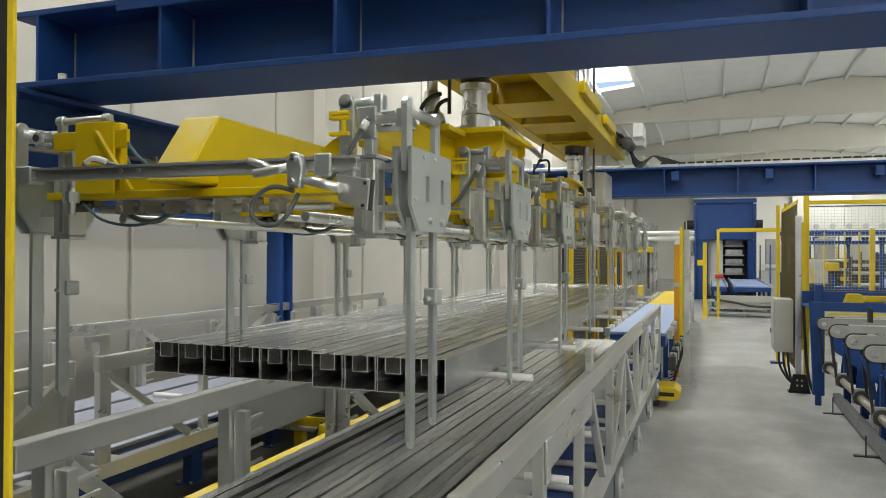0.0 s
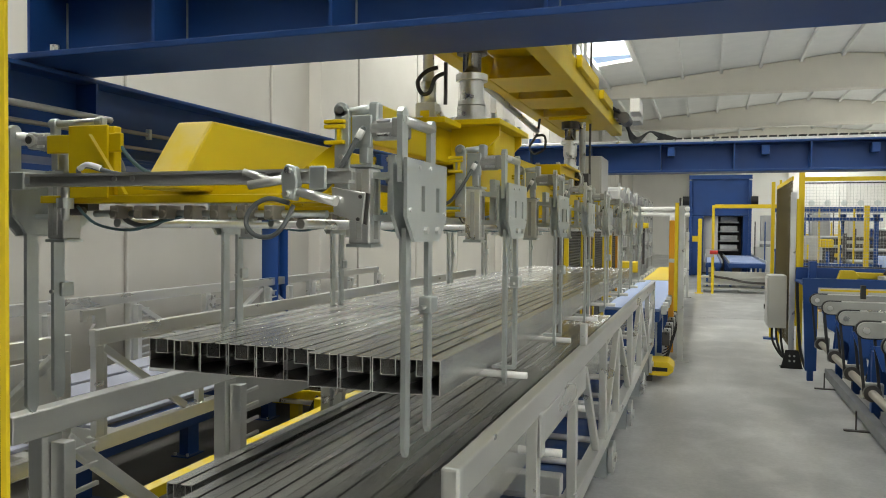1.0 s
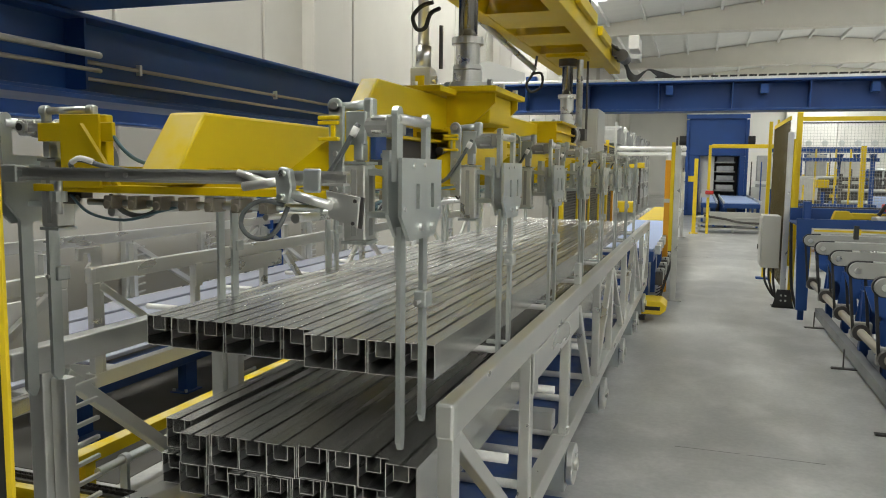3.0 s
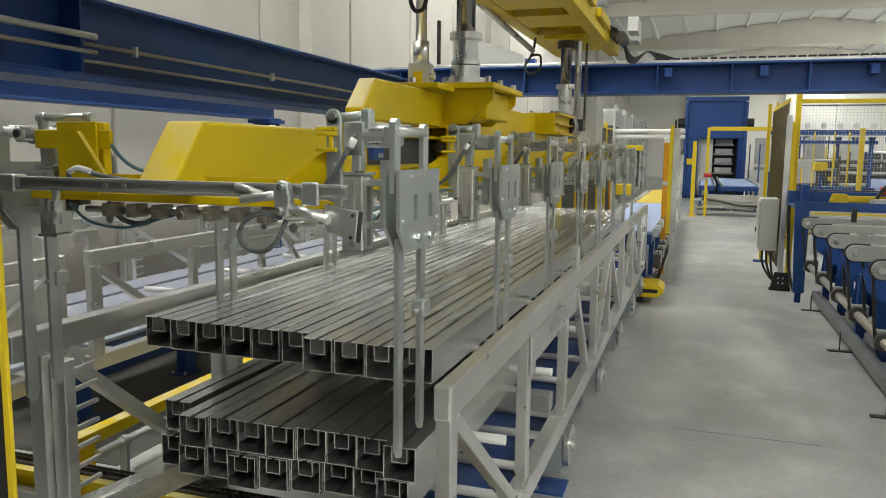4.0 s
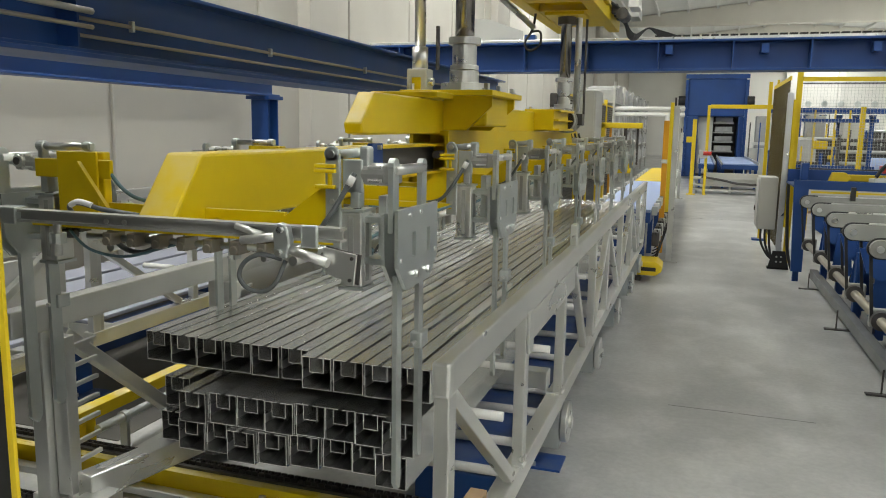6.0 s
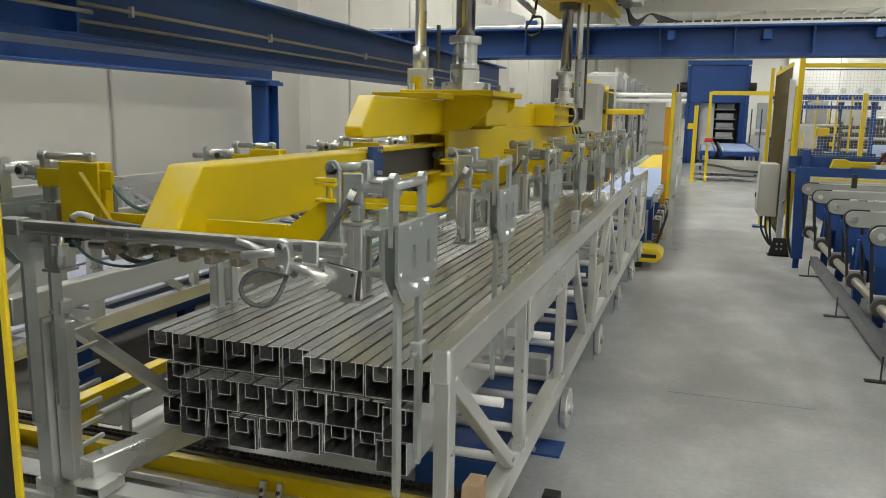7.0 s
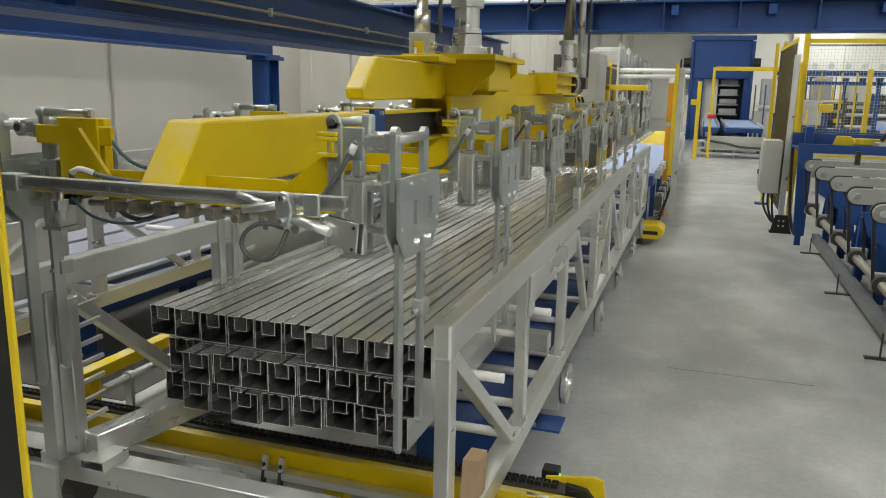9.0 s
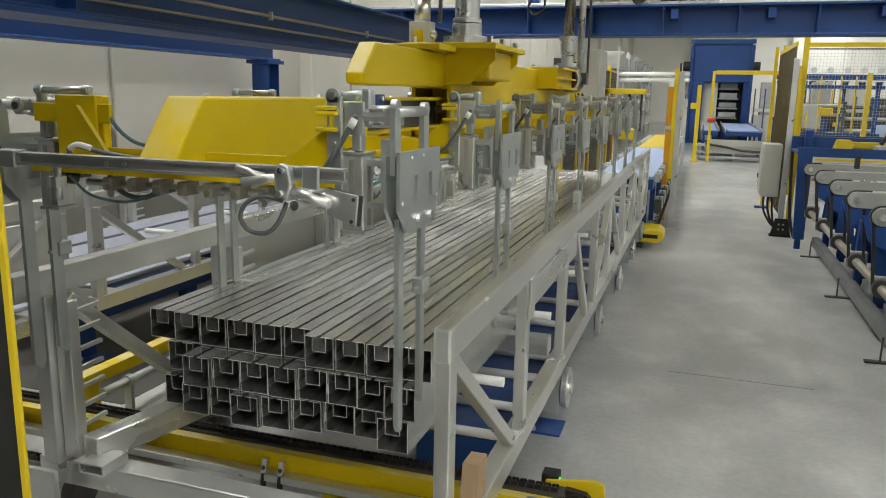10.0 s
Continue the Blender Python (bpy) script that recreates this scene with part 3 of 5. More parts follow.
for x in (-1.17, -1.02):
    for y in (5.52, 6.02):
        part("cap_screw", rod(B(), (x, y, 1.735), (x, y, 1.752), 0.016, 6), CHROME, block)
cabinet = part("cabinet", box(B(), -1.1, -0.93, 7.25, 7.75, 1.50, 1.96), GREY, spreader, "grey junction cabinet", 0.008)
part("door", box(B(), -1.085, -0.945, 7.238, 7.249, 1.52, 1.94), GREY, cabinet, bevel=0.003)
part("gland_plate", box(B(), -1.08, -0.95, 7.28, 7.6, 1.47, 1.499), DARKSTEEL, cabinet)
for k in range(4):
    x = -1.07 + 0.035 * k
    part("cable", pipe(B(), [(x, 7.3, 1.48), (x - 0.01, 7.22, 1.42), (x - 0.04, 7.05, 1.44), (x - 0.06, 6.9, 1.56)], 0.009), RUBBER, cabinet, smooth=True)
# grey cable tray and shafts hanging below the sleeve
tray = part("cable_tray", box(B(), -1.31, -1.05, 2.7, 8.5, 1.272, 1.278), GALV, spreader, "galvanised cable tray below the sleeve")
for x in (-1.31, -1.056):
    part("tray_edge", box(B(), x, x + 0.006, 2.7, 8.5, 1.2785, 1.31), GALV, tray)
for x, r in ((-1.44, 0.012), (-0.905, 0.012), (-0.985, 0.008)):
    part("drive_shaft", rod(B(), (x, 1.6, 1.268), (x, 8.4, 1.268), r, 12), CHROME, spreader, "long bright drive shaft", smooth=True)
for k in range(3):
    run = [(-1.26 + 0.06 * k + 0.012 * ((i + k) % 3), 2.7 + 0.7 * i, 1.29 + 0.006 * (i % 2)) for i in range(9)]
    part("loom", pipe(B(), run, 0.010, 6), RUBBER if k != 1 else TEAL, tray, smooth=True)

PITCH = 0.885


def slotted(bm, lo, hi, y):
    """A plate with two slots and cut lower corners, as one piece."""
    ys, zs = (-0.124, -0.075, -0.036, -0.014, 0.062, 0.084, 0.137), (1.230, 1.285, 1.298, 1.355, 1.411)
    made = {}
    def at(i, k, x):
        if (i, k, x) not in made:
            made[i, k, x] = bm.verts.new((x, y + ys[i], zs[k]))
        return made[i, k, x]
    cells = []
    for i in range(6):
        for k in range(4):
            if k == 2 and i in (2, 4):
                continue
            cell = [(i, k), (i + 1, k), (i + 1, k + 1), (i, k + 1)]
            if (i, k) == (0, 0):
                cell = cell[1:]
            if (i, k) == (5, 0):
                cell = [cell[0], cell[2], cell[3]]
            cells.append(cell)
    edges = {}
    for cell in cells:
        bm.faces.new([at(i, k, hi) for i, k in cell])
        bm.faces.new([at(i, k, lo) for i, k in cell[::-1]])
        for a, b in zip(cell, cell[1:] + cell[:1]):
            key = tuple(sorted((a, b)))
            edges[key] = edges.get(key, 0) + 1
    for (a, b), n in edges.items():
        if n == 1:
            bm.faces.new((at(*a, lo), at(*b, lo), at(*b, hi), at(*a, hi)))


def gripper(y, side, near):
    def X(x):
        return CX + side * (x - CX) + (0.012 if side > 0 and x > -0.7 else 0.0)
    def bx(x0, x1, y0, y1, z0, z1):
        a, b = sorted((X(x0), X(x1)))
        return box(B(), a, b, y + y0, y + y1, z0, z1)
    g = part("gripper", bx(-0.768, -0.714, -0.065, -0.005, 1.224, 1.396), ALU, spreader, "galvanised gripper arm with long straps", 0.004)
    part("slot_strip", bx(-0.748, -0.735, -0.0665, -0.0652, 1.235, 1.385), CAST, g)
    part("slot_strip", bx(-0.7138, -0.7128, -0.045, -0.025, 1.235, 1.385), CAST, g)
    part("cap", bx(-0.772, -0.710, -0.068, -0.002, 1.3965, 1.403), GALV, g)
    part("foot_cap", bx(-0.772, -0.710, -0.068, -0.002, 1.216, 1.2235), GALV, g)
    for x in (-0.622, -0.655):
        bm = B()
        lo, hi = sorted((X(x), X(x + 0.008)))
        if x > -0.63:
            slotted(bm, lo, hi, y)
        else:
            prism(bm, "x", lo, hi, [(y - 0.124, 1.402), (y - 0.118, 1.288), (y - 0.075, 1.237), (y + 0.085, 1.228), (y + 0.14, 1.275), (y + 0.132, 1.402)])
        part("plate", bm, GALV, g, "galvanised plate with two slots" if x > -0.63 else "")
    for dy, z in ((-0.012, 1.256), (0.064, 1.255)):
        part("bolt", rod(B(), (X(-0.614), y + dy, z), (X(-0.606), y + dy, z), 0.0095, 6), CHROME, g)
    for dy, z in ((-0.05, 1.395), (0.02, 1.397), (-0.105, 1.30), (0.12, 1.295)):
        part("rivet", rod(B(), (X(-0.614), y + dy, z), (X(-0.611), y + dy, z), 0.005, 8), CHROME, g)
    for dy, top in ((-0.097, 1.504), (0.083, 1.498)):
        bm = bx(-0.642, -0.630, dy - 0.017, dy + 0.017, 1.36, top)
        rod(bm, (X(-0.643), y + dy, top), (X(-0.629), y + dy, top), 0.018, 14)
        part("lug", bm, GALV, g)
    for dy, z0 in ((-0.07, 0.752), (0.072, 0.775)) if side > 0 else ((-0.045, 0.752), (0.045, 0.775)):
        hw = 0.015 if side > 0 else 0.019
        bm = bx(-0.642, -0.631, dy - hw, dy + hw, z0 + 0.02, 1.26)
        prism(bm, "x", *sorted((X(-0.642), X(-0.631))), [(y + dy - hw, z0 + 0.02), (y + dy + hw, z0 + 0.02), (y + dy + 0.009, z0), (y + dy - 0.002, z0)])
        part("strap", bm, GALV, g)
    if not near:
        part("hook_foot", bx(-0.70, -0.631, 0.06, 0.084, 0.775, 0.786), GALV, g)
        part("hook_rod", rod(B(), (X(-0.75), y + 0.0, 0.768), (X(-0.575), y + 0.0, 0.768), 0.012, 12), WHITE, g, "pale support rod", smooth=True)
    part("clip", bx(-0.650, -0.618, 0.045, 0.092, 1.06, 1.10), GALV, g, "", 0.004)
    part("clip_screw", rod(B(), (X(-0.636), y + 0.02, 1.075), (X(-0.636), y + 0.05, 1.075), 0.006, 8), CHROME, g)
    body = bx(-0.675, -0.650, -0.07, -0.005, 1.462, 1.506)
    rod(body, (X(-0.72), y - 0.037, 1.483), (X(-0.67), y - 0.037, 1.483), 0.025, 16)
    act = part("actuator", body, CAST, g, "grey cast swing actuator", 0.005)
    for a, c in ((-0.062, 1.469), (-0.062, 1.499), (-0.012, 1.469), (-0.012, 1.499)):
        rod_b = rod(B(), (X(-0.70), y + a, c), (X(-0.679), y + a, c), 0.004, 6)
        part("tie_bolt", rod_b, CHROME, g)
    part("link_rod", rod(B(), (X(-0.636), y - 0.1, 1.495), (X(-0.636), y + 0.083, 1.495), 0.012, 12), CHROME, g, smooth=True)
    if side > 0:
        part("clevis_cylinder", rod(B(), (X(-0.79), y - 0.04, 1.524), (X(-0.705), y - 0.04, 1.532), 0.011, 16), GALV, g, smooth=True)
        part("pin", rod(B(), (X(-0.787), y - 0.068, 1.524), (X(-0.787), y - 0.054, 1.524), 0.007, 12), CHROME, g)
        part("clevis_lug", bx(-0.725, -0.70, -0.055, -0.025, 1.495, 1.545), GALV, g, "", 0.006)
    else:
        part("clevis_cylinder", rod(B(), (-1.620, y - 0.06, 1.526), (-1.465, y - 0.06, 1.527), 0.0095, 16), CHROME, g, smooth=True)
        part("clevis_lug", box(B(), -1.630, -1.613, y - 0.072, y - 0.048, 1.495, 1.537), GALV, g, "", 0.004)
        part("clevis_lug", box(B(), -1.477, -1.461, y - 0.07, y - 0.05, 1.515, 1.538), GALV, g, "", 0.004)
    if side > 0:
        bm = bx(-0.800, -0.764, -0.074, -0.063, 1.30, 1.526)
        rod(bm, (X(-0.785), y - 0.074, 1.526), (X(-0.785), y - 0.063, 1.526), 0.018, 18)
        tall = part("tall_plate", bm, GALV, g, "galvanised plate with a rounded top", 0.002)
        part("pin_head", rod(B(), (X(-0.785), y - 0.078, 1.526), (X(-0.785), y - 0.0745, 1.526), 0.009, 14), CHROME, tall)
        for z in (1.34, 1.42):
            part("screw", rod(B(), (X(-0.782), y - 0.079, z), (X(-0.782), y - 0.0745, z), 0.006, 6), CHROME, tall)
        part("link_plate", bx(-0.764, -0.715, -0.060, -0.048, 1.44, 1.515), GALV, g, "", 0.003)
        part("stay_bar", rod(B(), (X(-0.764), y - 0.02, 1.40), (X(-0.655), y - 0.02, 1.36), 0.007, 10), CHROME, g, smooth=True)
        part("coil_spring", pipe(B(), [(X(-0.84 + 0.006 * i), y + 0.09 + 0.014 * math.cos(1.57 * i), 1.298 + 0.014 * math.sin(1.57 * i)) for i in range(17)], 0.0035, 6), DARKSTEEL, g, "dark coil spring", smooth=True)
    part("pivot_block", bx(-0.745, -0.722, -0.06, -0.03, 1.405, 1.45), GALV, g, "", 0.003)
    part("spindle", rod(B(), (X(-0.734), y - 0.045, 1.39), (X(-0.734), y - 0.045, 1.41), 0.010, 10), DARKSTEEL, g)
    part("link_channel", bx(-0.714, -0.645, -0.05, 0.03, 1.372, 1.386), GALV, g)
    part("link_channel", bx(-0.714, -0.645, -0.05, 0.03, 1.276, 1.29), GALV, g)
    part("back_plate", bx(-0.70, -0.694, 0.0, 0.07, 1.29, 1.43), GALV, g)
    if side > 0:
        hose = pipe(B(), [(X(-0.725), y - 0.075, 1.485), (X(-0.74), y - 0.085, 1.455), (X(-0.76), y - 0.088, 1.42), (X(-0.785), y - 0.088, 1.385), (X(-0.82), y - 0.08, 1.35), (X(-0.88), y - 0.06, 1.335)], 0.0062)
        part("hose", hose, HOSE, g, "ribbed grey hose", smooth=True)
        part("cable_tie", rod(B(), (X(-0.728), y - 0.079, 1.478), (X(-0.737), y - 0.084, 1.458), 0.0085, 10), WHITE, g, "white hose tag", smooth=True)
        part("hose", pipe(B(), [(X(-0.72), y + 0.01, 1.30), (X(-0.76), y + 0.08, 1.26), (X(-0.82), y + 0.2, 1.29), (X(-0.80), y + 0.5, 1.32), (X(-0.78), y + 0.8, 1.33)], 0.005), TEAL, g, "thin blue air hose", smooth=True)
    else:
        part("hose", pipe(B(), [(X(-0.80), y - 0.03, 1.49), (X(-0.85), y - 0.0, 1.47), (X(-0.88), y + 0.02, 1.42), (X(-0.90), y, 1.37)], 0.009), HOSE, g, "grey hose", smooth=True)
        eye = part("ball_joint", rod(B(), (-1.70, y - 0.072, 1.485), (-1.70, y - 0.050, 1.485), 0.018, 20), CHROME, g, "dark steel ball joint", 0.003)
        part("joint_ball", rod(B(), (-1.70, y - 0.075, 1.485), (-1.70, y - 0.072, 1.485), 0.010, 16), DARKSTEEL, eye)
        part("cylinder_cap", rod(B(), (-1.635, y - 0.06, 1.526), (-1.612, y - 0.06, 1.526), 0.0145, 16), GALV, g, bevel=0.003)
        part("cylinder_cap", rod(B(), (-1.486, y - 0.06, 1.527), (-1.465, y - 0.06, 1.527), 0.013, 16), GALV, g, bevel=0.003)
        part("air_hose", pipe(B(), [(-1.40, y - 0.07, 1.46), (-1.375, y - 0.06, 1.425), (-1.35, y - 0.04, 1.40), (-1.32, y, 1.385)], 0.005), TEAL, g, "thin blue air hose", smooth=True)
        part("rod_end", rod(B(), (X(-0.65), y - 0.06, 1.483), (X(-0.55), y - 0.06, 1.483), 0.010, 10), CHROME, g, smooth=True)
    return g


for k in range(8):
    y = 1.64 + PITCH * k
    arm = part("cross_arm", box(B(), -1.66, -0.78, y - 0.075, y - 0.015, 1.318, 1.338), YELLOW, spreader, bevel=0.002)
    part("web", box(B(), -1.45, -0.92, y - 0.05, y - 0.035, 1.338, 1.385), YELLOW, arm)
    for side in (1, -1):
        def X(x):
            return CX + side * (x - CX)
        if side > 0:
            up = part("bracket", box(B(), -0.80, -0.772, y - 0.062, y - 0.035, 1.335, 1.515), YELLOW, spreader, "yellow welded gripper bracket", 0.003)
            part("gusset", prism(B(), "y", y - 0.056, y - 0.044, [(-0.97, 1.338), (-0.80, 1.338), (-0.80, 1.455), (-0.83, 1.44)]), YELLOW, up)
            for z in (1.500, 1.489, 1.453):
                part("jaw", box(B(), -0.822, -0.772, y - 0.085, y - 0.062, z - 0.005, z + 0.004), YELLOW, up, bevel=0.002)
            part("jaw_web", box(B(), -0.790, -0.782, y - 0.082, y - 0.064, 1.457, 1.483), YELLOW, up)
        else:
            up = part("bracket", box(B(), -1.555, -1.429, y - 0.062, y - 0.035, 1.328, 1.515), YELLOW, spreader, "yellow welded gripper bracket", 0.004)
            part("rib", prism(B(), "y", y - 0.098, y - 0.086, [(-1.365, 1.34), (-1.376, 1.34), (-1.485, 1.487), (-1.477, 1.491)]), YELLOW, up)
            part("jaw", box(B(), -1.637, -1.397, y - 0.076, y - 0.063, 1.447, 1.495), YELLOW, up, bevel=0.003)
            part("face_plate", box(B(), -1.555, -1.431, y - 0.085, y - 0.077, 1.330, 1.515), YELLOW, up, bevel=0.002)
            part("spacer", box(B(), -1.60, -1.545, y - 0.03, y + 0.01, 1.30, 1.446), DARKSTEEL, up)
        gripper(y, side, k == 0)
    link = part("linkage", rod(B(), (-1.52, y - 0.03, 1.292), (-0.84, y - 0.03, 1.292), 0.009, 10), GALV, spreader, "galvanised linkage with clamp eyes", smooth=True)
    for i in range(7):
        x = -1.42 + 0.075 * i
        bm = box(B(), x - 0.013, x + 0.013, y - 0.075, y - 0.02, 1.278, 1.312)
        rod(bm, (x, y - 0.080, 1.290), (x, y - 0.072, 1.290), 0.011, 14)
        part("clamp_eye", bm, DIMMEDSTEEL, link, bevel=0.003)
    part("spring", rod(B(), (-1.60, y - 0.05, 1.298), (-1.54, y - 0.05, 1.298), 0.012, 10), DARKSTEEL, link)
    part("hose", pipe(B(), [(-1.55, y - 0.06, 1.31), (-1.48, y - 0.07, 1.265), (-1.38, y - 0.06, 1.25), (-1.28, y - 0.05, 1.275), (-1.2, y, 1.30)], 0.004), TEAL, spreader, "thin blue air hose", smooth=True)
    part("hose", pipe(B(), [(-1.45, y - 0.03, 1.31), (-1.40, y - 0.04, 1.27), (-1.33, y - 0.04, 1.262), (-1.27, y - 0.03, 1.30)], 0.007), HOSE, spreader, "grey hose", smooth=True)

# sensor rail across the near end
bm = ibeam(B(), (-1.56, 1.42, 1.366), (-0.685, 1.42, 1.366), 0.03, 0.03, 0.006, 0.006)
rail = part("sensor_rail", bm, CAST, spreader, "slotted aluminium extrusion rail")
part("end_cap", box(B(), -1.600, -1.535, 1.398, 1.44, 1.345, 1.386), GALV, rail, bevel=0.003)
part("end_rod", rod(B(), (-1.85, 1.395, 1.37), (-1.60, 1.395, 1.368), 0.012, 12), ALU, rail, smooth=True)
for x in (-1.27, -1.22, -1.60):
    part("screw", rod(B(), (x, 1.404, 1.366), (x, 1.400, 1.366), 0.006, 10), CHROME, rail)
part("clamp_block", box(B(), -0.772, -0.732, 1.396, 1.404, 1.337, 1.386), GALV, rail, bevel=0.004)
bm = rod(B(), (-0.905, 1.385, 1.347), (-0.802, 1.395, 1.362), 0.0095, 16)
part("arm_rod", bm, ALU, rail, "aluminium tube arm", smooth=True)
part("arm_rod", rod(B(), (-0.925, 1.395, 1.376), (-0.865, 1.405, 1.358), 0.0075, 16), ALU, rail, "aluminium tube arm", smooth=True)
part("arm_rod", rod(B(), (-0.81, 1.395, 1.337), (-0.703, 1.385, 1.312), 0.0100, 16), ALU, rail, "aluminium tube arm", smooth=True)
kn = part("knuckle", prism(B(), "y", 1.380, 1.402, [(-0.824, 1.318), (-0.796, 1.314), (-0.788, 1.35), (-0.794, 1.384), (-0.816, 1.390), (-0.828, 1.37)]), GALV, rail, bevel=0.004)
for p in ((-0.807, 1.376), (-0.812, 1.328)):
    part("bolt", rod(B(), (p[0], 1.370, p[1]), (p[0], 1.381, p[1]), 0.007, 6), CHROME, kn)
sp = part("sensor_plate", prism(B(), "y", 1.40, 1.406, [(-0.722, 1.343), (-0.646, 1.330), (-0.652, 1.268), (-0.716, 1.287)]), ALU, rail, "tilted square sensor plate", 0.0015)
part("backing", prism(B(), "y", 1.408, 1.414, [(-0.718, 1.343), (-0.641, 1.329), (-0.647, 1.266), (-0.712, 1.285)]), DARKSTEEL, sp)
for p in ((-0.656, 1.322), (-0.661, 1.277)):
    part("screw", rod(B(), (p[0], 1.397, p[1]), (p[0], 1.401, p[1]), 0.004, 8), DARKSTEEL, sp)
loop = [(-0.865 + 0.72 * (x + 0.865), y, 1.280 + 0.92 * (z - 1.3025)) for x, y, z in
        ((-0.80, 1.40, 1.335), (-0.86, 1.39, 1.345), (-0.915, 1.39, 1.325), (-0.935, 1.39, 1.29), (-0.905, 1.39, 1.262), (-0.85, 1.39, 1.26), (-0.81, 1.39, 1.285), (-0.795, 1.41, 1.33))]
part("hose", pipe(B(), loop, 0.0052), HOSE, rail, "looped dark grey hose", smooth=True)
part("hose", pipe(B(), [(-1.41, 1.46, 1.36), (-1.41, 1.44, 1.39), (-1.38, 1.44, 1.400), (-1.33, 1.46, 1.385), (-1.26, 1.5, 1.37)], 0.006), HOSE, rail, "dark hose with white sleeve", smooth=True)
part("sleeve", pipe(B(), [(-1.405, 1.438, 1.394), (-1.38, 1.438, 1.403), (-1.35, 1.447, 1.395)], 0.007), WHITE, rail, smooth=True)
part("spring_post", rod(B(), (-1.45, 1.44, 1.27), (-1.45, 1.44, 1.36), 0.010, 12), CHROME, rail, smooth=True)
part("spring_cup", rod(B(), (-1.45, 1.44, 1.30), (-1.45, 1.44, 1.325), 0.020, 12), GALV, rail)

# ---- trolley on the girders ----
trolley = thing("lifting_trolley", (MX, 5.2, 2.5), "yellow steel lifting trolley on the gantry girders", "trolley")
part("side_beam", box(B(), -0.90, -0.80, 2.0, 7.72, 2.54, 2.70), YELLOW, trolley, bevel=0.006)
part("side_beam", box(B(), -1.40, -1.30, 2.0, 7.72, 2.54, 2.70), YELLOW, trolley, bevel=0.006)
for y0, y1 in ((2.7, 3.2), (4.64, 5.15), (5.42, 5.9), (6.3, 7.3)):
    c = part("cross_box", prism(B(), "x", -1.30, -0.90, [(y0, 2.545), (y1, 2.545), (y1, 2.70), (y0 + 0.12, 2.70)]), YELLOW, trolley, bevel=0.004)
part("deck", box(B(), -1.30, -0.90, 2.6, 7.6, 2.702, 2.715), YELLOW, trolley)
for y in (3.62, 6.5):
    s = part("socket", box(B(), MX - 0.16, MX + 0.16, y - 0.16, y + 0.16, 2.52, 2.75), YELLOW, trolley, bevel=0.01)
    part("bush", rod(B(), (MX, y, 2.46), (MX, y, 2.52), 0.075, 28), DARKSTEEL, s)
part("tie_rod", rod(B(), (-1.55, 3.2, 2.78), (-1.30, 6.1, 2.40), 0.022, 12), CHROME, trolley, "slanting steel tie rod", smooth=True)
part("valve_block", box(B(), -0.86, -0.80, 4.55, 4.75, 2.702, 2.80), YELLOW, trolley, bevel=0.004)
part("hand_valve", rod(B(), (-0.84, 4.45, 2.62), (-0.84, 4.45, 2.86), 0.02, 12), CHROME, trolley, smooth=True)
part("box_cover", box(B(), -0.798, -0.76, 4.9, 5.7, 2.64, 2.72), YELLOW, trolley, bevel=0.005)
part("box_cover", box(B(), -0.798, -0.76, 6.0, 6.6, 2.62, 2.69), YELLOW, trolley, bevel=0.005)
part("motor", rod(B(), (-0.70, 6.9, 2.60), (-0.70, 7.2, 2.60), 0.05, 20), DARKSTEEL, trolley)
part("valve_cover", box(B(), -0.66, -0.57, 7.0, 7.3, 2.66, 2.78), WHITE, trolley, "pale valve cover", 0.006)
part("cabinet", box(B(), -0.70, -0.60, 7.45, 7.75, 2.64, 2.74), GREY, trolley, "grey control box", 0.006)
part("drive", box(B(), -0.72, -0.35, 3.2, 4.3, 2.76, 2.92), DARKSTEEL, trolley, "dark drive housing", 0.02)
for k in range(5):
    part("hose", pipe(B(), [(-0.79, 6.75 + 0.05 * k, 2.68), (-0.70, 7.0 + 0.05 * k, 2.62 - 0.02 * k), (-0.68, 7.35, 2.53 - 0.02 * k), (-0.64, 7.7, 2.515 - 0.012 * k), (-0.55, 7.95, 2.60), (-0.45, 8.15, 2.60 - 0.012 * k), (-0.3, 8.28, 2.565)], 0.0075), RUBBER, trolley, "black hose bundle", smooth=True)
for k in range(6):
    part("manifold", box(B(), -0.79, -0.74, 6.9 + 0.1 * k, 6.97 + 0.1 * k, 2.60 + 0.01 * (k % 2), 2.68), CAST if k % 2 else DARKSTEEL, trolley, "small valve block", 0.006)
for k in range(3):
    part("hose", pipe(B(), [(-0.80, 3.3, 2.74), (-0.6, 3.6, 2.84 + 0.02 * k), (-0.4, 3.9, 2.70 - 0.02 * k), (-0.25, 4.2, 2.72), (-0.1, 4.4, 2.84)], 0.014), RUBBER, trolley, "black hose bundle", smooth=True)
part("hose_coil", pipe(B(), [(-1.20, 3.4, 2.36), (-1.25, 3.38, 2.34), (-1.285, 3.36, 2.29), (-1.265, 3.36, 2.235), (-1.225, 3.36, 2.24), (-1.20, 3.36, 2.30), (-1.17, 3.4, 2.33)], 0.010), RUBBER, trolley, smooth=True)
part("hose_coil", pipe(B(), [(-1.28, 6.1, 2.50), (-1.30, 6.1, 2.38), (-1.36, 6.1, 2.28), (-1.32, 6.1, 2.22), (-1.24, 6.1, 2.26), (-1.24, 6.1, 2.36), (-1.32, 6.1, 2.36)], 0.010), RUBBER, trolley, smooth=True)
cable_tray = thing("cable_chain", (2.0, 8.35, 2.56), "black energy chain lying along the far girder", "cable chain")
bm = B()
for k in range(60):
    box(bm, -0.5 + 0.09 * k, -0.43 + 0.09 * k, 8.28, 8.36, 2.52, 2.57)
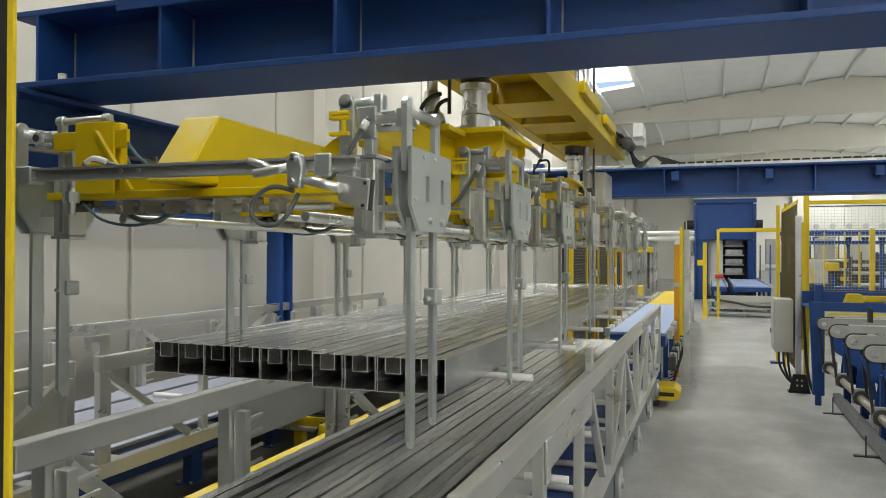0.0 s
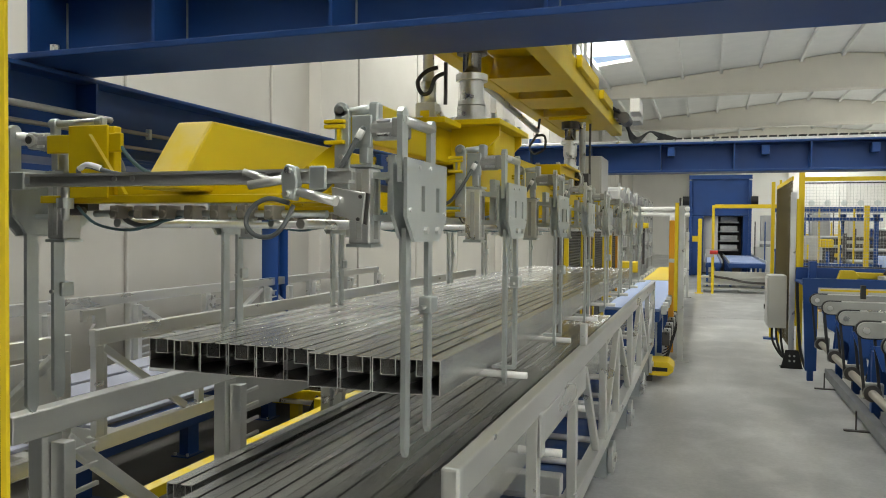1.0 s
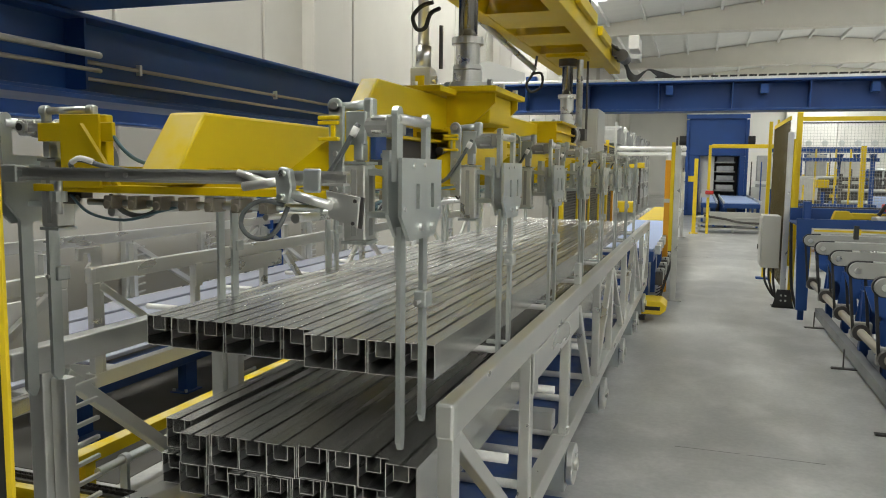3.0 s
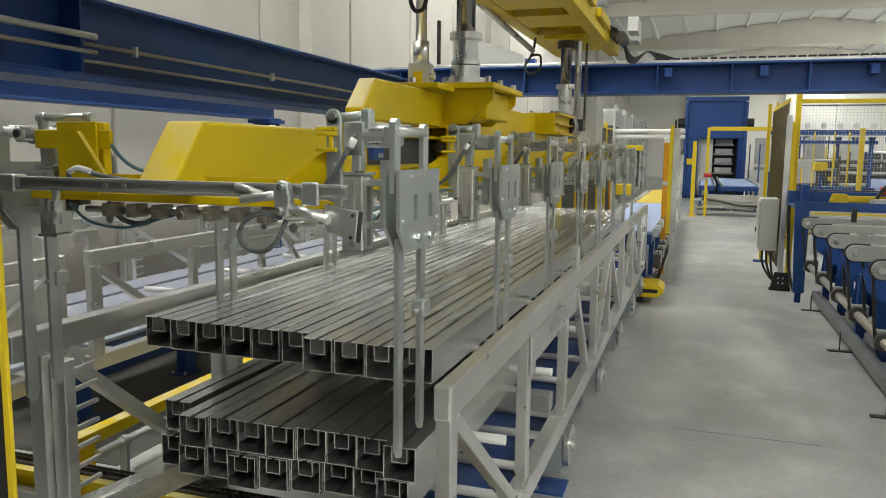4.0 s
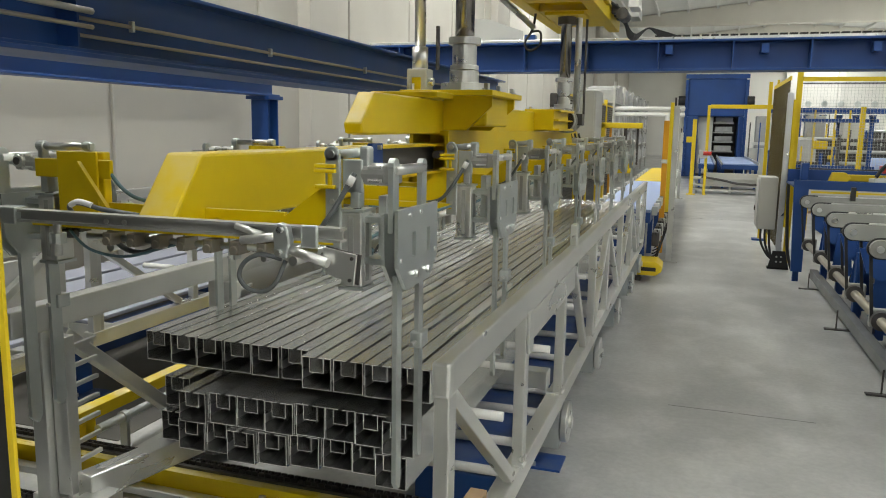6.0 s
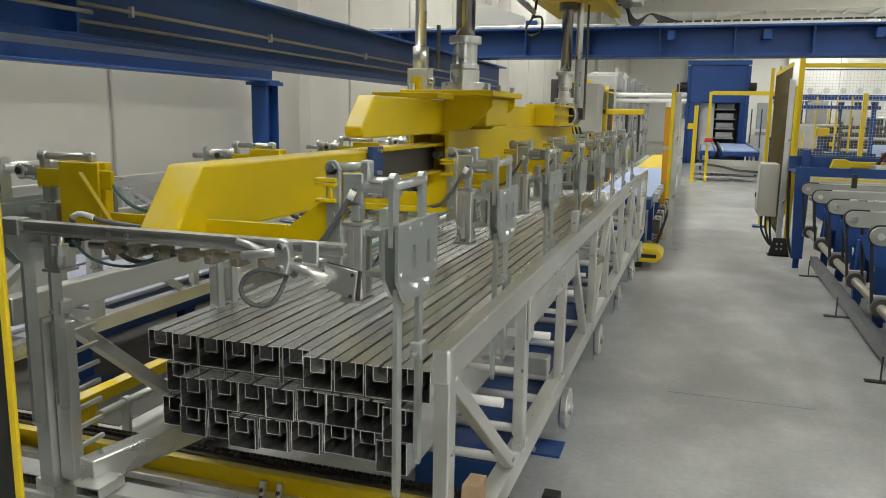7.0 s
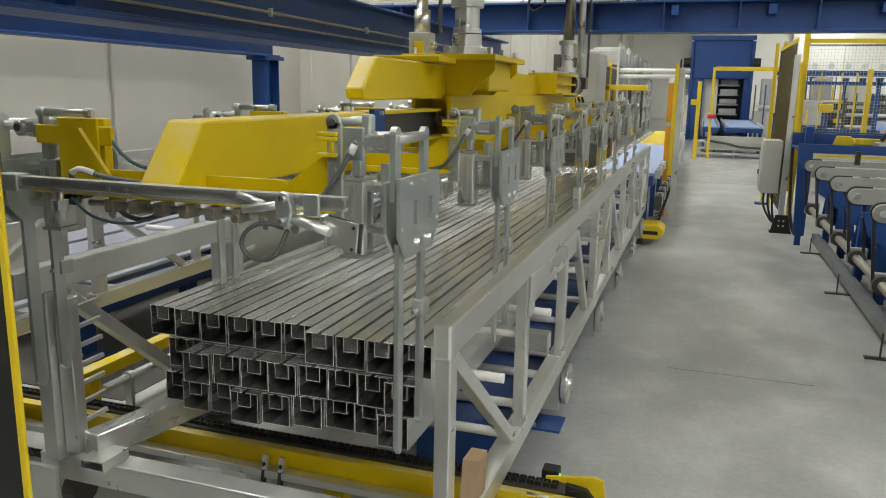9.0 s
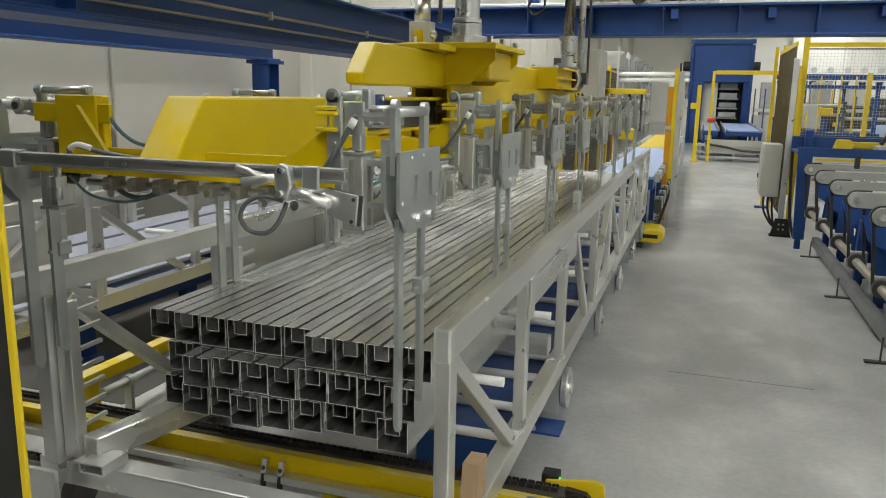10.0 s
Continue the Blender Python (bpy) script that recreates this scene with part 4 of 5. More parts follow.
tagged(part("chain_band", bm, RUBBER, cable_tray), kind="stuff")

# ---- near conveyors below the rack ----


def chain_row(bm, x0, x1, y, z, pitch=0.028):
    n = int((x1 - x0) / pitch)
    for k in range(n):
        x = x0 + k * pitch
        for dy in (-0.013, 0.013):
            box(bm, x, x + pitch * 0.8, y + dy - 0.003, y + dy + 0.003, z - 0.010 + (0.002 if k % 2 else 0), z + 0.010)
        rod(bm, (x + pitch * 0.4, y - 0.014, z), (x + pitch * 0.4, y + 0.014, z), 0.007, 6)
    return bm


for cy, xe in ((2.40, 0.0), (5.6, -0.55), (7.9, -0.55)):
    c = thing("chain_conveyor", (-1.6, cy, 0), "yellow steel chain conveyor running under the racks", "conveyor", "chain conveyors")
    part("side_plate", box(B(), -3.4, -0.30 + xe, cy - 0.05, cy - 0.035, 0.15, 0.275), YELLOW, c)
    part("top_flange", box(B(), -3.4, -0.30 + xe, cy - 0.075, cy - 0.051, 0.25, 0.275), YELLOW, c)
    part("side_plate", box(B(), -3.4, -0.30 + xe, cy + 0.035, cy + 0.05, 0.15, 0.275), YELLOW, c)
    part("chain", chain_row(B(), -3.3, -0.34 + xe, cy, 0.29), CHAIN, c, "oily black roller chain")
    part("guide", box(B(), -3.4, -0.34 + xe, cy - 0.034, cy + 0.034, 0.255, 0.285), DARKSTEEL, c)
    part("rail", box(B(), -3.4, -0.4 + xe, cy - 0.11, cy - 0.06, 0.17, 0.20), ALU, c, bevel=0.004)
    part("return_chain", chain_row(B(), -2.9, -0.4 + xe, cy - 0.16, 0.11), CHAIN, c, "oily black roller chain")
    if xe == 0:
        part("end_sprocket", rod(B(), (-0.30, cy - 0.02, 0.235), (-0.30, cy + 0.02, 0.235), 0.055, 20), CHAIN, c)
        part("chain_bend", prism(B(), "y", cy - 0.014, cy + 0.014, [(-0.34, 0.30), (-0.27, 0.29), (-0.235, 0.25), (-0.24, 0.21), (-0.27, 0.19), (-0.27, 0.21), (-0.255, 0.25), (-0.28, 0.275), (-0.34, 0.28)]), CHAIN, c)
        part("end_plate", prism(B(), "y", cy - 0.07, cy - 0.055, [(-0.42, 0.15), (-0.25, 0.15), (-0.24, 0.20), (-0.26, 0.262), (-0.42, 0.262)]), SAFETY, c)
        part("end_plate", prism(B(), "y", cy + 0.055, cy + 0.07, [(-0.42, 0.15), (-0.23, 0.15), (-0.21, 0.22), (-0.22, 0.30), (-0.25, 0.31), (-0.42, 0.285)]), SAFETY, c, bevel=0.002)
        part("tension_rod", rod(B(), (-0.46, cy - 0.062, 0.272), (-0.29, cy - 0.062, 0.272), 0.008, 10), CHROME, c, smooth=True)
        part("lug", box(B(), -0.385, -0.35, cy - 0.085, cy - 0.07, 0.18, 0.285), SAFETY, c, bevel=0.003)
    for x in (-3.2, -2.3, -1.2, -0.45 + xe):
        part("leg", box(B(), x - 0.04, x + 0.04, cy - 0.034, cy + 0.034, 0.006, 0.16), YELLOW, c)
        part("foot", box(B(), x - 0.08, x + 0.08, cy - 0.07, cy + 0.07, 0, 0.008), BLUE, c)
    part("gearbox", prism(B(), "y", cy - 0.16, cy - 0.08, [(-2.95, 0.1), (-2.75, 0.08), (-2.62, 0.14), (-2.62, 0.24), (-2.95, 0.24)]), YELLOW, c, bevel=0.006)
    for x in (-1.45, -1.38):
        part("hose", pipe(B(), [(x, cy - 0.085, 0.245), (x, cy - 0.10, 0.21), (x, cy - 0.105, 0.12), (x + 0.05, cy - 0.12, 0.06), (x + 0.18, cy - 0.16, 0.03)], 0.011), RUBBER, c, "black hydraulic hose", smooth=True)
        part("fitting", rod(B(), (x, cy - 0.10, 0.20), (x, cy - 0.085, 0.25), 0.014, 8), CHROME, c)
    part("hose", pipe(B(), [(-2.95, cy - 0.1, 0.25), (-3.0, cy - 0.14, 0.12), (-2.95, cy - 0.17, 0.03), (-2.82, cy - 0.18, 0.02), (-2.7, cy - 0.17, 0.06)], 0.012), RUBBER, c, smooth=True)
    if xe == 0:
        s = part("sensor", box(B(), -0.44, -0.38, cy + 0.08, cy + 0.14, 0.255, 0.295), BLACK, c, "small black sensor with a green light", 0.004)
        part("lamp", box(B(), -0.379, -0.374, cy + 0.085, cy + 0.10, 0.262, 0.282), GREENLED, s)

for x, kind in ((-2.62, 0),):
    g = thing("guide_rail", (x, 5.0, 0), "yellow guide rail along the floor between the racks", "guide rail", "guide rails")
    part("bar", box(B(), x - 0.035, x + 0.035, 2.5, 9.5, 0.24, 0.30), YELLOW, g, bevel=0.004)
    for y in (2.7, 4.2, 6.0, 7.6, 9.2):
        part("leg", box(B(), x - 0.025, x + 0.025, y - 0.03, y + 0.03, 0, 0.24), YELLOW, g)
    part("tube", rod(B(), (x + 0.16, 2.6, 0.255), (x + 0.16, 9.4, 0.255), 0.020, 14), GALV, g, "galvanised tube with clamps", smooth=True)
    for y in (2.75, 4.4, 6.1):
        part("tube_clamp", rod(B(), (x + 0.16, y, 0.255), (x + 0.16, y + 0.03, 0.255), 0.029, 14), GALV, g)
        part("stand", box(B(), x + 0.14, x + 0.18, y + 0.005, y + 0.025, 0, 0.235), GALV, g)
    part("grating", box(B(), x + 0.24, x + 0.55, 2.55, 9.0, 0.10, 0.13), DARKSTEEL, g, "ribbed steel tread plate")
    for k in range(2):
        part("strip", box(B(), x + 0.28 + 0.13 * k, x + 0.32 + 0.13 * k, 2.5, 9.0, 0.132, 0.155), ALU, g)

# blue transfer cars
def transfer_car(x0, x1, y0, y1, z0, z1, feet, lab):
    c = thing("transfer_car", ((x0 + x1) / 2, (y0 + y1) / 2, 0), lab, "transfer car", "transfer cars")
    part("body", box(B(), x0, x1, y0, y1, z0, z1), BLUE, c, bevel=0.008)
    for y in feet:
        part("leg", box(B(), x1 - 0.10, x1 - 0.03, y - 0.06, y + 0.06, 0.01, z0), BLUE, c)
        part("foot_plate", box(B(), x1 - 0.14, x1 + (0.11 if y < 4 else 0.0), y - 0.10, y + 0.08, 0, 0.012), BLUE, c, bevel=0.002)
        for dx, dy in ((-0.12, -0.08), (-0.02, -0.08)):
            part("anchor", rod(B(), (x1 + dx, y + dy, 0.012), (x1 + dx, y + dy, 0.03), 0.012, 6), CHROME, c)
    return c


car = transfer_car(-0.98, -0.64, 2.66, 8.4, 0.14, 0.30, (3.52, 5.1, 6.7, 8.2), "blue steel transfer car frame under the loaded rack")
for y in (2.76, 2.88, 4.0, 4.12, 5.4, 5.52):
    part("spring_bolt", rod(B(), (-0.638, y, 0.22), (-0.60, y, 0.22), 0.02, 12), CHROME, car)
for y in (3.56, 4.80, 6.02, 7.25, 8.35):
    w = part("guide_wheel", rod(B(), (-0.545, y, 0.205), (-0.515, y, 0.205), 0.10, 28), CHROME, car, "polished steel guide wheel", 0.004)
    part("hub", rod(B(), (-0.516, y, 0.205), (-0.50, y, 0.205), 0.03, 16), CHROME, w)
    part("housing", box(B(), -0.66, -0.55, y - 0.08, y + 0.08, 0.09, 0.30), GALV, w, bevel=0.004)
for y in (2.66, 2.95, 3.32, 3.62, 4.2, 4.7, 5.3, 6.0, 6.8, 7.5):
    part("cross_tube", rod(B(), (-0.95, y, 0.324), (-0.60, y, 0.324), 0.019, 14), WHITE, car, "white roller bar", smooth=True)
car2 = transfer_car(-3.52, -3.36, 3.3, 4.72, 0.22, 0.36, (3.5, 4.5), "blue transfer car beneath the empty rack with warning sign")
tri = part("warning_sign", prism(B(), "x", -3.359, -3.357, [(4.05, 0.275), (4.13, 0.275), (4.09, 0.345)]), SAFETY, car2, "yellow triangular warning sign")
part("symbol", prism(B(), "x", -3.3565, -3.3555, [(4.078, 0.285), (4.102, 0.285), (4.09, 0.322)]), BLACK, tri)
part("drum", rod(B(), (-3.36, 3.15, 0.25), (-3.2, 3.15, 0.25), 0.08, 20), DARKSTEEL, car2)
transfer_car(-4.3, -3.4, 5.4, 9.0, 0.2, 0.34, (5.6, 8.6), "blue transfer car beneath the empty rack")
for x in (-4.25, -3.92, -3.58, -3.27):
    s = single("rack_slat", box(B(), x - 0.13, x + 0.13, 3.3, 9.9, 0.4985, 0.522), PAD, "pale lavender padded slat lying along the empty rack", "slat", "rack slats", bevel=0.006)
for x in (-4.25, -3.92, -3.58, -3.27):
    s = single("rack_slat", box(B(), x - 0.13, x + 0.13, -3.0, 2.9, 0.4985, 0.522), PAD, "pale lavender padded slat lying along the empty rack", "slat", "rack slats", bevel=0.006)
hp = thing("hook_post", (-3.02, 3.22, 0.36), "aluminium post with a hooked top on the empty rack", "post")
part("post", box(B(), -3.05, -2.99, 3.19, 3.25, 0.44, 1.06), ALU, hp, bevel=0.004)
part("hook", prism(B(), "x", -3.03, -3.01, [(3.16, 1.06), (3.26, 1.06), (3.26, 1.17), (3.10, 1.17), (3.10, 1.11), (3.125, 1.11), (3.14, 1.14), (3.18, 1.14), (3.19, 1.09)]), ALU, hp)
single("side_panel", box(B(), -3.06, -3.04, 1.5, 3.05, 0.62, 0.95), PANEL, "brushed aluminium side panel of the rack end", "panel", bevel=0.003)
single("side_panel", box(B(), -1.885, -1.88, 2.70, 5.5, 0.80, 0.985), PANEL, "brushed aluminium side panel of the loaded rack", "panel", bevel=0.001)
single("timber_block", prism(B(), "x", -0.575, -0.525, [(1.92, 0.442), (2.02, 0.442), (2.04, 0.56), (1.95, 0.565)]), WOOD, "short raw timber wedge on the rack rail", "timber", bevel=0.002)

# ---- outfeed table beyond the rack ----
table = thing("outfeed_table", (-0.9, 11, 0), "long outfeed table with pale blue sheet top", "table")
part("sheet", box(B(), -1.07, -0.47, 8.75, 13.9, 0.72, 0.75), BELT, table, "pale blue padded sheet", 0.004)
part("frame", box(B(), -1.07, -0.47, 8.75, 13.9, 0.60, 0.715), BLUE, table, bevel=0.004)
part("sheet", box(B(), -1.05, -0.50, 14.0, 19.2, 0.72, 0.75), SAFETY, table, "yellow sheet top", 0.004)
part("frame", box(B(), -1.05, -0.50, 14.0, 19.2, 0.60, 0.715), BLUE, table, bevel=0.004)
for y in (9.0, 10.5, 12.0, 13.3, 15, 17, 18.3):
    for x in (-0.56, -1.0):
        part("leg", box(B(), x - 0.03, x + 0.03, y - 0.03, y + 0.03, 0, 0.60), BLUE, table)
for k in range(24):
    y = 8.85 + 0.4 * k
    for x in (-0.43, -1.11):
        part("roller_bracket", box(B(), x - 0.03, x + 0.03, y - 0.03, y + 0.03, 0.68, 0.78), WHITE if k % 2 else GALV, table, bevel=0.006)
for k in range(9):
    y = 8.7 + 0.3 * k
    part("valve", box(B(), -0.44, -0.36, y, y + 0.12, 0.35 + 0.02 * (k % 3), 0.50), GREY if k % 2 else DARKSTEEL, table, bevel=0.01)
    part("cable", pipe(B(), [(-0.40, y, 0.5), (-0.36, y + 0.05, 0.3), (-0.42, y + 0.1, 0.12), (-0.5, y + 0.2, 0.05)], 0.008), RUBBER, table, smooth=True)
cover = thing("chain_cover", (-0.42, 8.5, 0), "yellow rounded chain end cover near the floor", "cover")
part("shell", prism(B(), "y", 8.35, 8.75, [(-0.60, 0.08), (-0.36, 0.08), (-0.30, 0.13), (-0.30, 0.18), (-0.36, 0.23), (-0.60, 0.23)]), SAFETY, cover, bevel=0.012)
part("slot", box(B(), -0.55, -0.36, 8.346, 8.35, 0.13, 0.17), BLACK, cover)
part("leg", box(B(), -0.58, -0.52, 8.45, 8.65, 0, 0.08), DARKSTEEL, cover)


def upright_post(x, y, h, lab, sensor, col, w=0.07):
    p = thing("light_curtain", (x, y, 0), lab, "light curtain", "light curtains")
    part("upright", box(B(), x - 0.035, x + 0.035, y, y + 0.07, 0.01, h), ALU, p, bevel=0.004)
    part("foot", box(B(), x - 0.09, x + 0.11, y - 0.06, y + 0.12, 0, 0.012), GREY, p)
    if sensor:
        part("sensor_bar", box(B(), x - 0.034 - w, x - 0.036, y - 0.01, y + 0.05, sensor[0], sensor[1]), col, p, bevel=0.005)
    part("tip", rod(B(), (x - 0.02, y + 0.02, h), (x - 0.02, y + 0.02, h + 0.10), 0.012, 8), DARKSTEEL, p)
    return p


upright_post(-0.285, 9.87, 1.92, "aluminium light curtain post with yellow sensor bar", (0.62, 1.96), SAFETY, 0.045)
o = thing("muting_post", (-0.42, 10.45, 0), "orange sensor column with a white top lamp", "sensor column")
part("column", box(B(), -0.455, -0.385, 10.42, 10.49, 0.02, 1.75), ORANGE, o, bevel=0.008)
part("top_lamp", rod(B(), (-0.42, 10.455, 1.75), (-0.42, 10.455, 1.82), 0.03, 14), WHITE, o)
part("collar", box(B(), -0.46, -0.38, 10.41, 10.50, 1.20, 1.25), GREY, o)

# ---- arm conveyor on the aisle's other side ----
machine = thing("arm_conveyor", (1.8, 7.0, 0), "blue steel conveyor with grey rounded belt arms", "conveyor")
for y in (8.78, 7.91, 7.02, 6.2, 5.32, 4.45):
    pts = []
    for i in range(13):
        a = math.pi / 2 + math.pi * i / 12
        pts.append((1.10 + 0.058 * math.cos(a), 0.905 + 0.058 * math.sin(a)))
    a = part("belt_arm", prism(B(), "y", y - 0.035, y + 0.035, pts + [(3.4, 0.847), (3.4, 0.963)]), SHADEDARM, machine, "grey rounded belt arm", 0.004)
    part("pulley", rod(B(), (1.10, y - 0.045, 0.905), (1.10, y - 0.034, 0.905), 0.022, 16), CHROME, a)
    belt = []
    for i in range(13):
        t = math.pi / 2 + math.pi * i / 12
        belt.append((1.10 + 0.068 * math.cos(t), 0.905 + 0.068 * math.sin(t)))
    part("belt", prism(B(), "y", y + 0.0, y + 0.03, belt + [(1.45, 0.837), (1.45, 0.973)]), RUBBER, a, "black drive belt loop")
    part("top_strip", box(B(), 1.2, 3.4, y - 0.03, y + 0.0, 0.964, 0.974), ALU, a)
    part("post", box(B(), 1.30, 1.36, y - 0.04, y + 0.04, 0.12, 0.85), BLUE, machine, bevel=0.004)
    part("plate", prism(B(), "y", y - 0.055, y - 0.05, [(1.24, 0.30), (1.42, 0.30), (1.38, 0.74), (1.28, 0.74)]), BLUE, machine)
    part("drop_belt", bar(B(), (1.06, y + 0.015, 0.87), (1.10, y + 0.015, 0.46), 0.02, 0.010), RUBBER, machine, "black drive belt")
    part("drop_belt", bar(B(), (1.16, y + 0.015, 0.86), (1.20, y + 0.015, 0.46), 0.02, 0.010), RUBBER, machine, "black drive belt")
    if y in (8.78, 7.02, 5.32):
        part("foot_bolt", rod(B(), (1.17, y - 0.12, 0.01), (1.17, y - 0.12, 0.17), 0.006, 8), DARKSTEEL, machine)
        part("foot", box(B(), 1.08, 1.32, y - 0.145, y - 0.095, 0, 0.012), DARKSTEEL, machine, bevel=0.003)
        part("leg", box(B(), 1.27, 1.33, y - 0.16, y - 0.08, 0.012, 0.66), BLUE, machine, bevel=0.004)
    part("shaft_pulley", rod(B(), (1.15, y - 0.03, 0.45), (1.15, y + 0.03, 0.45), 0.06, 20), DARKSTEEL, machine)
    part("bearing", box(B(), 1.10, 1.24, y + 0.06, y + 0.12, 0.39, 0.51), SHADEDARM, machine, bevel=0.012)
    part("cross_member", box(B(), 1.30, 3.3, y - 0.03, y + 0.03, 0.16, 0.24), BLUE, machine)
    part("sub_frame", box(B(), 1.30, 3.3, y - 0.04, y + 0.04, 0.66, 0.74), BLUE, machine, bevel=0.004)
    part("motor", rod(B(), (1.45, y + 0.15, 0.58), (1.45, y + 0.42, 0.58), 0.06, 16), DARKSTEEL, machine)
part("shaft", rod(B(), (1.15, 4.3, 0.45), (1.15, 8.9, 0.45), 0.030, 16), DIMMEDSTEEL, machine, "long steel drive shaft", smooth=True)
part("base_rail", box(B(), 1.21, 1.285, 4.2, 8.95, 0.08, 0.17), SHADEDRAIL, machine, "grey steel base rail", 0.004)
part("base_rail", box(B(), 2.2, 2.3, 4.2, 8.95, 0.10, 0.20), BLUE, machine, bevel=0.004)
for x, z in ((1.52, 0.36), (1.95, 0.40)):
    part("long_beam", box(B(), x, x + 0.07, 4.2, 8.95, z, z + 0.12), BLUE, machine, bevel=0.004)
# added tray that keeps light from above off the machine's underside
part("drip_tray", box(B(), 1.5, 3.4, 4.2, 8.95, 0.775, 0.79), DARKSTEEL, machine, "dark tray added below the arms to block light")
part("cable_duct", box(B(), 1.66, 1.80, 4.3, 8.9, 0.19, 0.27), DARKSTEEL, machine, "dark cable duct", 0.004)
for k, y in enumerate((8.35, 7.5, 6.6, 5.75, 4.9)):
    part("hose_loop", pipe(B(), [(1.40, y - 0.3, 0.62), (1.33, y - 0.15, 0.40), (1.36, y, 0.30), (1.42, y + 0.15, 0.38), (1.46, y + 0.3, 0.62)], 0.013), RUBBER, machine, "black looped hose", smooth=True)
    part("valve_box", box(B(), 1.44, 1.51, y - 0.12, y + 0.10, 0.48, 0.64), DARKSTEEL if k % 2 else CAST, machine, bevel=0.006)
    part("pivot_plate", prism(B(), "y", y + 0.37, y + 0.385, [(1.14, 0.80), (1.42, 0.80), (1.46, 0.66), (1.30, 0.56), (1.20, 0.62)]), BLUE, machine)
part("black_stop", box(B(), 1.42, 1.46, 8.25, 8.31, 0.97, 1.10), BLACK, machine)

frame_ob = thing("feed_frame", (1.8, 9.3, 0), "blue steel feed frame behind the conveyor arms", "machine frame")
part("end_panel", prism(B(), "y", 9.02, 9.06, [(1.03, 0.12), (1.14, 0.12), (1.14, 1.02), (3.6, 1.02), (3.6, 1.115), (0.99, 1.115)]), BLUE, frame_ob, bevel=0.003)
part("top_plate", box(B(), 0.99, 3.6, 9.06, 9.8, 1.04, 1.06), BLUE, frame_ob)
part("rear_rail", box(B(), 1.0, 3.6, 9.78, 9.83, 1.06, 1.20), BLUE, frame_ob, bevel=0.004)
part("trim", box(B(), 1.16, 3.6, 8.98, 9.018, 0.985, 1.005), SAFETY, frame_ob)
part("block", box(B(), 1.12, 1.2, 9.6, 9.75, 1.06, 1.28), BLUE, frame_ob, bevel=0.01)
part("pusher", box(B(), 1.45, 2.6, 9.42, 9.52, 1.10, 1.17), SAFETY, frame_ob, "yellow pusher arm", 0.01)
part("pusher_head", prism(B(), "y", 9.40, 9.54, [(1.38, 1.07), (1.55, 1.07), (1.60, 1.13), (1.55, 1.19), (1.42, 1.19)]), SAFETY, frame_ob, "yellow pusher head", 0.008)
part("guide_bar", bar(B(), (1.75, 9.15, 1.12), (2.6, 9.5, 1.16), 0.10, 0.06), ALU, frame_ob, bevel=0.006)
part("loom", pipe(B(), [(1.8, 9.2, 1.16), (1.9, 9.2, 1.30), (2.1, 9.25, 1.34), (2.4, 9.3, 1.30)], 0.02), RUBBER, frame_ob, smooth=True)
part("valve", box(B(), 1.86, 2.0, 9.3, 9.4, 1.20, 1.28), RED, frame_ob, "red valve body", 0.01)
part("stand", box(B(), 1.06, 1.12, 9.1, 9.16, 0, 0.2), BLUE, frame_ob)

# ---- guard fence ----
fence = thing("guard_fence", (1.0, 10.1, 0), "yellow machine guard fence with wire mesh panels", "fence")
part("post", box(B(), 1.05, 1.11, 10.08, 10.14, 0, 2.33), SAFETY, fence, bevel=0.004)
part("post", box(B(), 0.92, 0.97, 12.45, 12.50, 0, 2.36), SAFETY, fence, bevel=0.004)
part("post", box(B(), 0.99, 1.02, 12.0, 12.03, 0, 2.36), SAFETY, fence)
part("post", box(B(), 2.55, 2.61, 10.08, 10.14, 0, 2.3), SAFETY, fence)
part("top_rail", box(B(), 1.11, 4.6, 10.09, 10.13, 2.22, 2.27), SAFETY, fence, bevel=0.003)
part("base_plate", box(B(), 0.84, 1.05, 12.40, 12.55, 0, 0.03), BLUE, fence)
bm = B()
for k in range(72):
    box(bm, 1.13 + 0.036 * k, 1.1326 + 0.036 * k, 10.108, 10.112, 1.2, 2.2)
for k in range(28):
    box(bm, 1.12, 3.7, 10.112, 10.116, 1.21 + 0.036 * k, 1.2126 + 0.036 * k)
part("mesh", bm, CAST, fence, "fine dark wire mesh")
part("mesh_rail", box(B(), 1.11, 3.7, 10.10, 10.12, 2.19, 2.205), DARKSTEEL, fence)
part("mesh_rail", box(B(), 1.11, 3.7, 10.10, 10.12, 1.19, 1.205), DARKSTEEL, fence)
side = part("side_leaf", box(B(), 0.985, 1.0, 10.2, 12.4, 2.24, 2.29), SAFETY, fence)
bm = B()
for k in range(37):
    box(bm, 0.984, 0.988, 10.2 + 0.06 * k, 10.212 + 0.06 * k, 0.2, 2.24)
for k in range(51):
    box(bm, 0.989, 0.993, 10.2, 12.4, 0.2 + 0.04 * k, 0.208 + 0.04 * k)
part("mesh", bm, AMBER, side, "fine dark amber wire mesh")
pp = thing("light_curtain", (0.975, 9.92, 0), "aluminium sensor post on a black perforated foot", "light curtain", "light curtains")
part("upright", box(B(), 0.945, 1.005, 9.89, 9.96, 0.02, 2.08), ALU, pp, bevel=0.004)
part("sensor_bar", box(B(), 1.008, 1.045, 9.9, 9.95, 0.5, 2.0), SAFETY, pp, bevel=0.004)
foot = part("foot", prism(B(), "y", 9.84, 9.85, [(0.86, 0.0), (1.10, 0.0), (1.05, 0.22), (0.91, 0.22)]), BLACK, pp, "black perforated steel foot")
